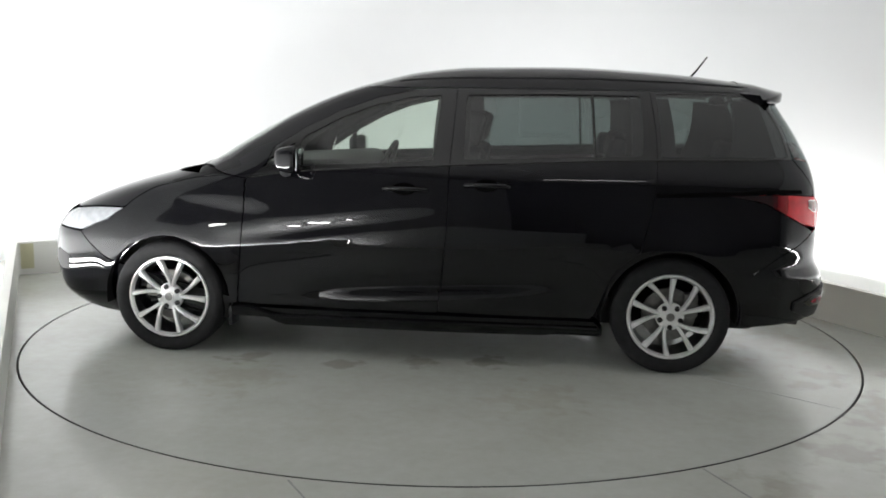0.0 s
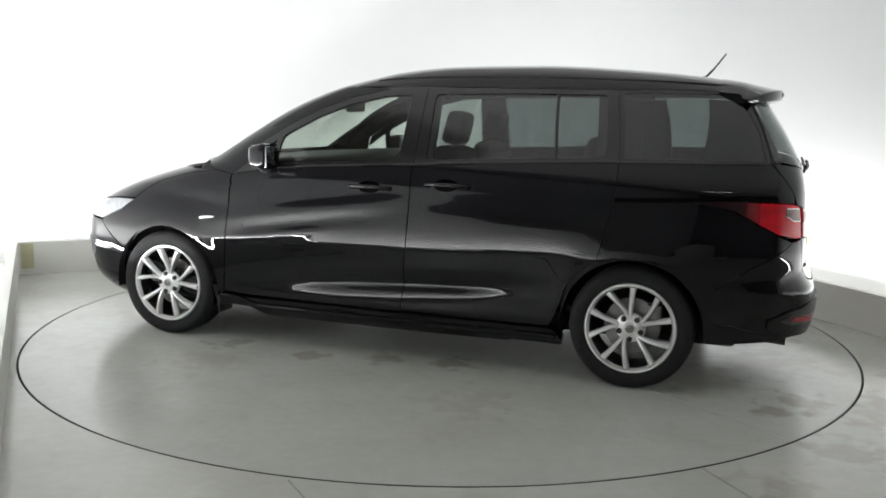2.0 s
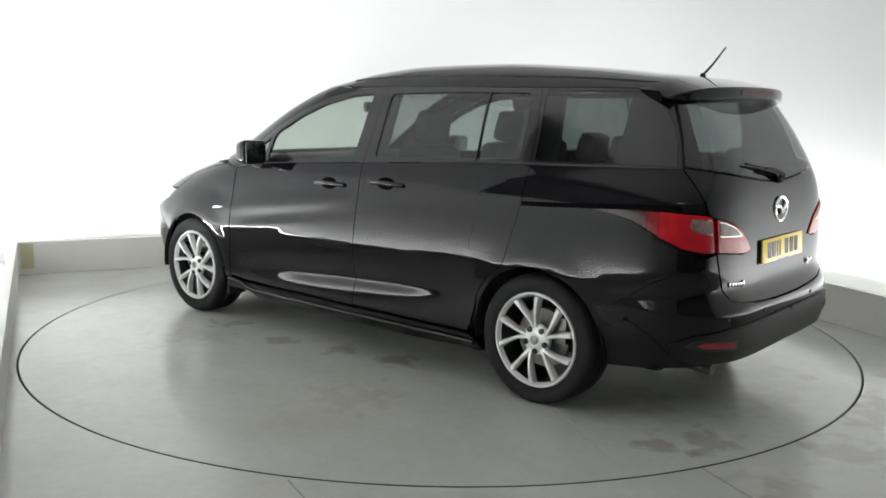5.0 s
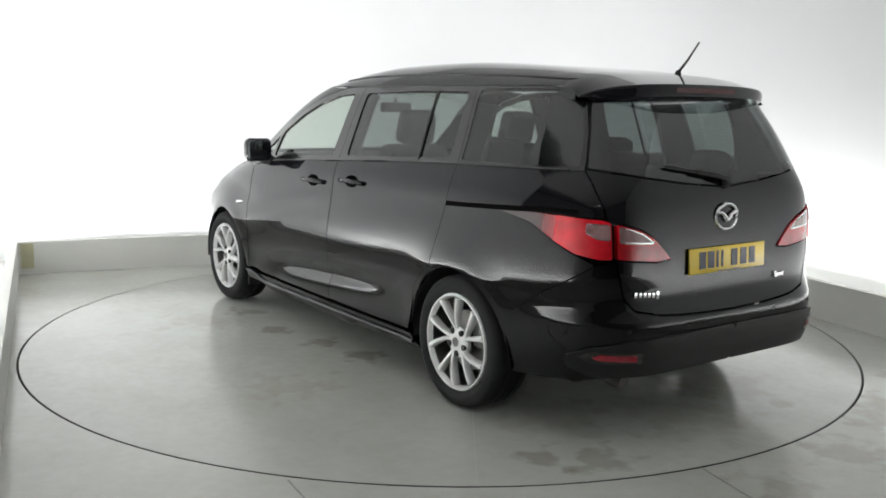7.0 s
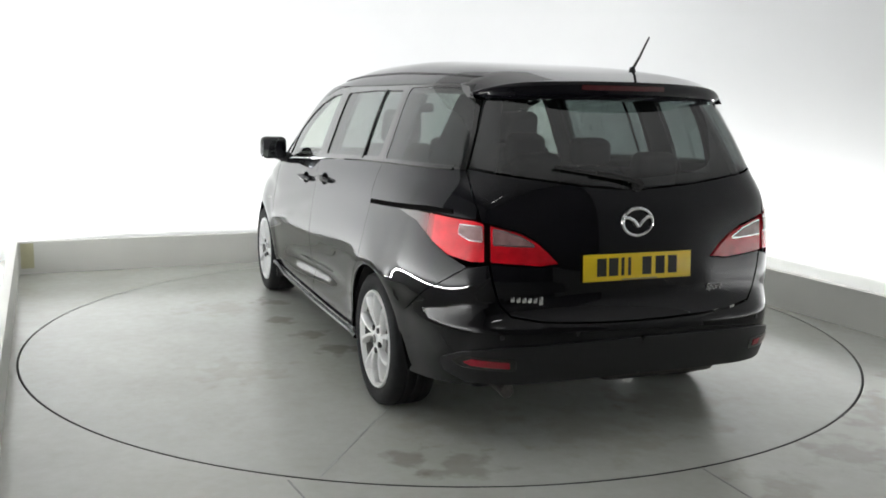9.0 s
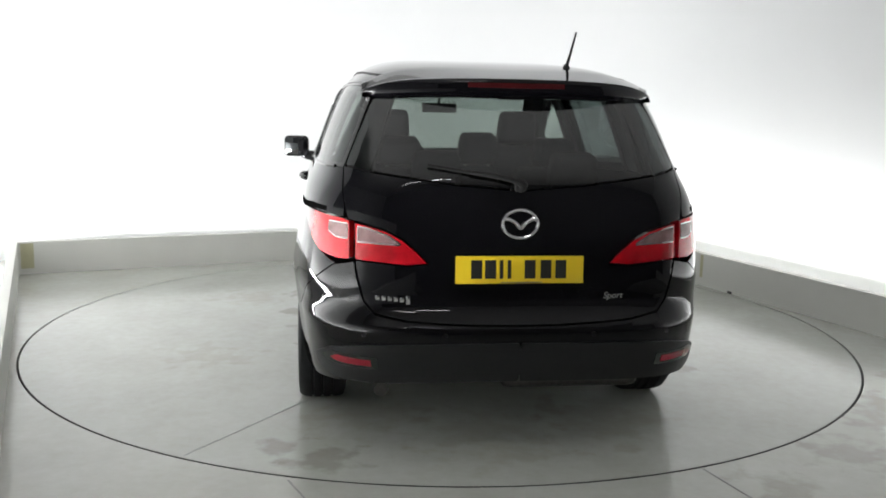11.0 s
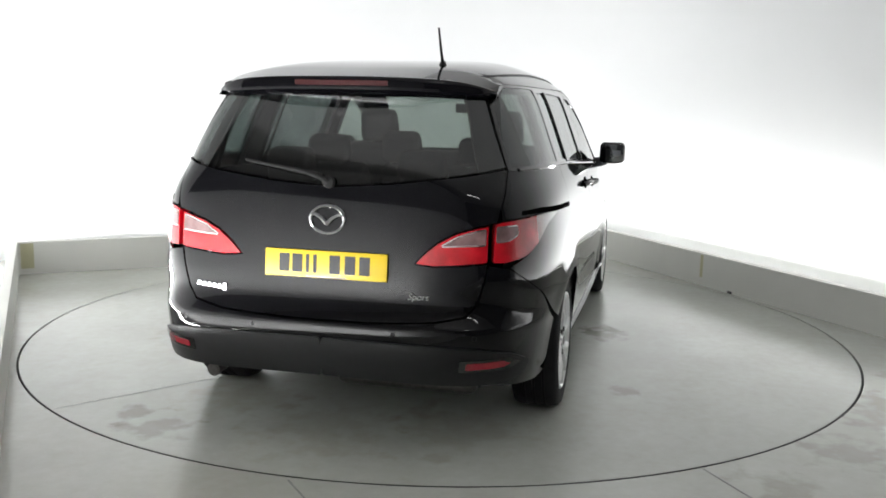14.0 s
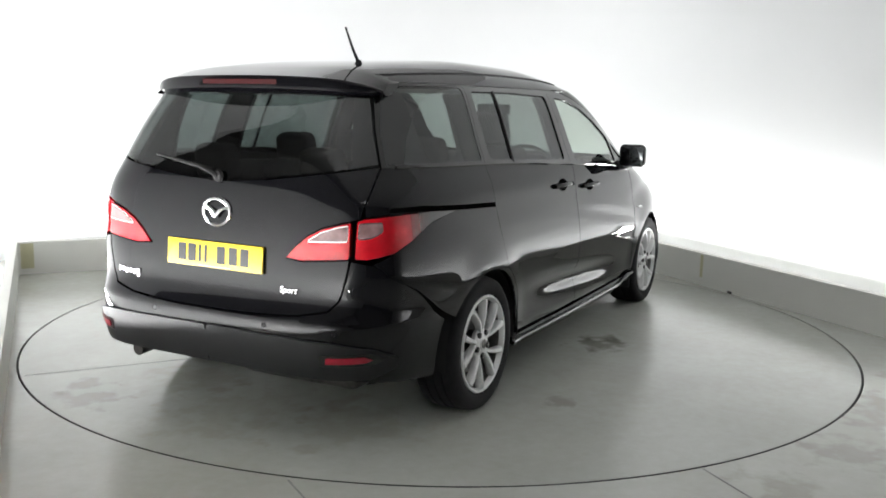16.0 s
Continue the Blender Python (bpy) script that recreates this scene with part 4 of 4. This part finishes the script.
for side in (1, -1):
    for hx, hz in ((1.430, 0.950), (0.990, 0.978)):
        cup = cpart("handle_recess_shade", panel_mesh(ellipse_on(hx + 0.005, hz + 0.002, 0.066, 0.033), M_RECESS_SHADE, side, lift=0.0025, depth=0.003, step=0.02, gap=0), M_RECESS_SHADE, "flat black patch standing for the shade behind the door handle")
        grip = tube([flank(hx + 0.115, hz, 0.006), flank(hx + 0.09, hz + 0.001, 0.024), flank(hx + 0.03, hz + 0.002, 0.034), flank(hx - 0.04, hz + 0.001, 0.034), flank(hx - 0.09, hz, 0.026), flank(hx - 0.118, hz - 0.002, 0.006)], 0.0125, 12)
        cpart("door_handle", flip(grip, side), M_PAINT, "black pull door handle")
    cpart("side_indicator", panel_mesh(fillet([S(2.50, 0.716), S(2.415, 0.727), S(2.40, 0.737), S(2.47, 0.735), S(2.505, 0.727)], 0.008), M_INDICATOR, side, lift=0.008, depth=0.008, step=0.015, gap=0), M_INDICATOR, "small clear side indicator")
    cpart("sliding_door_rail", panel_mesh([S(0.108, 0.940), S(-0.25, 0.958), S(-0.50, 0.974), T(0.765, 0.976), T(0.765, 0.994), S(-0.50, 0.996), S(-0.25, 0.980), S(0.108, 0.962)], M_RECESS_SHADE, side, lift=0.0025, depth=0.0025, step=0.04, gap=0), M_RECESS_SHADE, "flat black strip standing for the shade in the sliding door rail slot")
    trim_pts = [flank(x, float(BELT(x)) + 0.004, 0.001) for x in np.linspace(-0.55, 2.28, 30)]
    cpart("belt_moulding", flip(tube(trim_pts, 0.007, 6), side), M_GLOSSTRIM, "thin black belt moulding")
    lip = [flank(x, 0.232 + 0.05 / (1 + math.exp((2.22 - x) / 0.03)), 0.016) for x in np.linspace(0.38, 2.37, 40)]
    cpart("skirt_lip", flip(tube(lip, 0.012, 8), side), M_PAINT)
    # window divider of the sliding door
    cpart("window_divider", flip(join(tube([flank(0.425 + 0.025 * k / 8, 1.130 + 0.342 * k / 8, -0.003) for k in range(9)], 0.008, 6)), side), M_GLOSSTRIM, "black window divider bar")
    # roof ditch moulding
    ditch = [Vector(roof(np.array([x]), np.array([edge_half(x) * 0.90]))[0]) + Vector((0, 0, 0.0)) for x in np.linspace(-0.40, 1.50, 24)]
    cpart("roof_moulding", flip(tube(ditch, 0.005, 6), side), M_TRIM, "black roof moulding strip")
    # door mirror
    shell = box(0, 0, 0, 0.125, 0.180, 0.158, 0.048, None, 4)
    for v in shell.verts:
        f = (v.co.x + 0.0625) / 0.125
        v.co.z *= 1 - 0.30 * f
        v.co.y *= 1 - 0.22 * f
    shell.transform(pose(2.040, 0.955, 1.100, 0, 0, -6))
    mirror = cpart("door_mirror", flip(shell, side), M_PAINT, "black door mirror housing")
    part("mirror_glass", flip(box(1.979, 0.962, 1.100, 0.006, 0.140, 0.115, 0.0025, None), side), M_MIRROR, mirror, "mirror glass")
    part("mirror_foot", flip(tube([(2.06, 0.93, 1.055), (2.075, 0.88, 1.035), (2.09, 0.825, 1.028)], 0.030, 12, 0.036), side), M_TRIM, mirror)

# ---- roof aerial ----
A0 = Vector((-0.205, -0.320, 1.562))
foot = lathe([(0.0, 0.034), (0.010, 0.032), (0.018, 0.012), (0.026, 0.0), (0.0, -0.006)], 20, False)
foot.transform(Matrix.Translation(A0) @ Matrix.Rotation(radians(90), 4, "X"))
rod = tube([A0 + Vector((0, 0, 0.02)), A0 + Vector((-0.05, -0.003, 0.075)), A0 + Vector((-0.115, -0.008, 0.165))], 0.0075, 10, 0.004)
cpart("aerial", join(foot, rod), M_TRIM, "short black raked roof aerial")

# ---- cabin ----
for side in (1, -1):
    TRIM_IN = [S(2.25, 0.32), S(0.4, 0.32), S(0.40, 0.68), S(-0.35, 0.70), S(-0.45, 1.08)] + belt(-0.45, 2.2, 10, -0.015)
    cpart("door_lining", panel_mesh(TRIM_IN, M_DASH, side, lift=-0.075, depth=0, step=0.08), M_DASH, "dark inner door lining")
LININGS = {"d_pillar_lining": [S(-0.26, 1.10), S(-0.30, 1.482), T(0.50, 1.470), T(0.56, 1.30), T(0.62, 1.13)], "c_pillar_lining": [S(0.24, 1.10), S(0.25, 1.482), S(0.04, 1.482), S(0.0, 1.10)], "b_pillar_lining": [S(1.30, 1.05), S(1.275, 1.482), S(1.10, 1.482), S(1.10, 1.05)]}
for side in (1, -1):
    for name, outline in LININGS.items():
        cpart(name, panel_mesh(outline, M_DASH, side, lift=-0.045, depth=0.02, step=0.06), M_DASH, "dark inner pillar lining")
cpart("headlining", panel_mesh([(x * 0.97 + 0.02, y * 0.93) for x, y in ROOF], M_LINING, surf=lambda x, y: roof(x, y) - np.array([0, 0, 0.035]), norm=roof_normal, step=0.10, depth=0), M_LINING, "pale grey headlining")
cpart("cabin_floor", box(0.85, 0, 0.335, 3.1, 1.40, 0.03, 0.01), M_CLOTH, "dark carpeted cabin floor")
dash = box(0, 0, 0, 0.86, 1.40, 0.36, 0.08, None, 4)
for v in dash.verts:
    v.co.z -= 0.10 * max(0, v.co.x + 0.1)
dash.transform(pose(2.22, 0, 0.91))
dashboard = cpart("dashboard", dash, M_DASH, "dark moulded dashboard")
part("instrument_hood", box(1.93, -0.36, 1.03, 0.20, 0.36, 0.10, 0.035, None, 3), M_DASH, dashboard)
ring_bm = bmesh.new()
rings = []
for k in range(36):
    a = 2 * math.pi * k / 36
    c = Vector((0, 0.185 * math.cos(a), 0.185 * math.sin(a)))
    rad = c.normalized()
    rings.append([ring_bm.verts.new(c + rad * 0.014 * math.cos(b) + Vector((0.014 * math.sin(b), 0, 0))) for b in (2 * math.pi * j / 8 for j in range(8))])
for k in range(36):
    a, b = rings[k], rings[(k + 1) % 36]
    for j in range(8):
        ring_bm.faces.new((a[j], a[(j + 1) % 8], b[(j + 1) % 8], b[j]))
boss = join(ring_bm, box(0.02, 0, 0, 0.05, 0.14, 0.11, 0.03), box(0.01, 0, 0, 0.02, 0.34, 0.035, 0.008), box(0.01, 0, -0.09, 0.02, 0.035, 0.16, 0.008))
boss.transform(Matrix.Translation((1.74, -0.36, 0.98)) @ Matrix.Rotation(radians(-24), 4, "Y"))
cpart("steering_wheel", boss, M_DASH, "dark three-spoke steering wheel")
cpart("inner_mirror", join(box(1.93, -0.01, 1.375, 0.03, 0.24, 0.065, 0.014, None, 3), tube([(1.95, -0.01, 1.39), (1.93, -0.01, 1.44)], 0.010)), M_DASH, "black rear-view mirror")


def seat(name, x, y, width, back_top, head_top, head_w, lean=14):
    """A car seat: cushion, leaning backrest and headrest with two posts."""
    s = new(name)
    s.parent = car
    s.matrix_basis = BASE @ pose(x, y, 0)
    tagged(s, "charcoal cloth car seat with headrest")
    L = radians(lean)
    base_z = 0.62
    part("cushion", box(0.24, 0, base_z - 0.10, 0.52, width, 0.20, 0.06, None, 3), M_CLOTH, s)
    h = back_top - base_z
    back = box(0, 0, h / 2, 0.15, width, h + 0.12, 0.055, None, 3)
    for v in back.verts:
        v.co.y *= 1 - 0.16 * max(0, v.co.z / h) ** 2
    back.transform(Matrix.Translation((0, 0, base_z)) @ Matrix.Rotation(-L, 4, "Y"))
    part("backrest", back, M_CLOTH, s)
    hh = head_top - back_top - 0.02
    top = Matrix.Translation((0, 0, base_z)) @ Matrix.Rotation(-L, 4, "Y")
    head = box(0.02, 0, h + 0.07 + hh / 2, 0.11, head_w, hh, 0.045, None, 4)
    for v in head.verts:
        v.co.y *= 1 - 0.10 * max(0, (v.co.z - h - 0.07) / hh)
    head.transform(top)
    part("headrest", head, M_CLOTH, s)
    posts = join(*[tube([(0.01, u, h - 0.02), (0.01, u, h + 0.12)], 0.006, 8) for u in (-0.06, 0.06)])
    posts.transform(top)
    part("headrest_post", posts, M_STEEL, s)


for y in (0.385, -0.375):
    seat("front_seat", 1.235, y, 0.50, 1.12, 1.330, 0.235)
for y in (0.40, -0.40):
    seat("middle_seat", 0.40, y, 0.48, 1.04, 1.20, 0.23)
seat("centre_seat", 0.38, 0.0, 0.26, 1.05, 1.225, 0.21)
for y in (0.30, -0.30):
    seat("rear_seat", -0.38, y, 0.46, 0.98, 1.16, 0.22, 10)

# ---- marks on floor and parapet ----
def line_on(parent, p, q, wide, mat, name, high=0.0015):
    a, b = Vector((*p, 0)), Vector((*q, 0))
    d = b - a
    bm = box(0, 0, high / 2, d.length, wide, high)
    bm.transform(Matrix.Translation((a + b) / 2) @ Matrix.Rotation(math.atan2(d.y, d.x), 4, "Z"))
    return part(name, bm, mat, parent)


M_JOINT = material("floor_joint_filler", (0.20, 0.205, 0.195), 0.5, scale=20, vary=0.2)
M_SEAM = material("sheet_seam_filler", (0.36, 0.375, 0.36), 0.4, scale=20, vary=0.15)
M_TAPE = material("pale_yellow_tape", (0.62, 0.60, 0.40), 0.6, scale=15, vary=0.1)
line_on(turntable, (-2.06, 1.30), (-1.25, 0.706), 0.004, M_SEAM, "sheet_joint")
floor_ob = bpy.data.objects["floor"]
line_on(floor_ob, (-0.563, -2.43), (-0.03, -3.4), 0.007, M_JOINT, "floor_joint")
line_on(floor_ob, (1.048, -2.245), (1.50, -3.4), 0.006, M_JOINT, "floor_joint")
for e1, e2, w, h, along in ((-2.44, BACK - 0.002, 0.11, 0.20, 0), (RIGHT - 0.002, 0.52, 0.03, 0.18, 90)):
    bm = box(0, 0, 0, w, 0.0015, h)
    bm.transform(ROOM @ pose(e1, e2, PARAPET - h / 2 - 0.012, 0, 0, along))
    part("tape_mark", bm, M_TAPE, bpy.data.objects["parapet"], "faded yellowish tape")
bm = box(0, 0, 0, 0.008, 0.002, 0.62)
bm.transform(ROOM @ pose(-1.22, BACK + TROUGH - 0.0015, 0.79))
part("wall_joint", bm, M_WALL, bpy.data.objects["wall_cyclorama"])
bm = box(0, 0, 0, 0.05, 0.012, 0.018, 0.004)
bm.transform(ROOM @ pose(RIGHT - 0.012, 0.17, 0.012, 0, 0, 84))
thing("cable_clip", bm, M_INK, "small black clip lying at the parapet foot", "clip")


def motions():
    """The turntable and the car on it turn together, clockwise seen from above."""
    rows = []
    for k in range(33):
        t = 0.5 * k
        turn = math.degrees(3.05129659 - 0.122454996 * t - 0.000115366552 * (t - 8) ** 2)
        rows.append((t, pose(0, 0, 0, 0, 0, turn)))
    walk(car, rows)
    walk(turntable, rows)


motions()
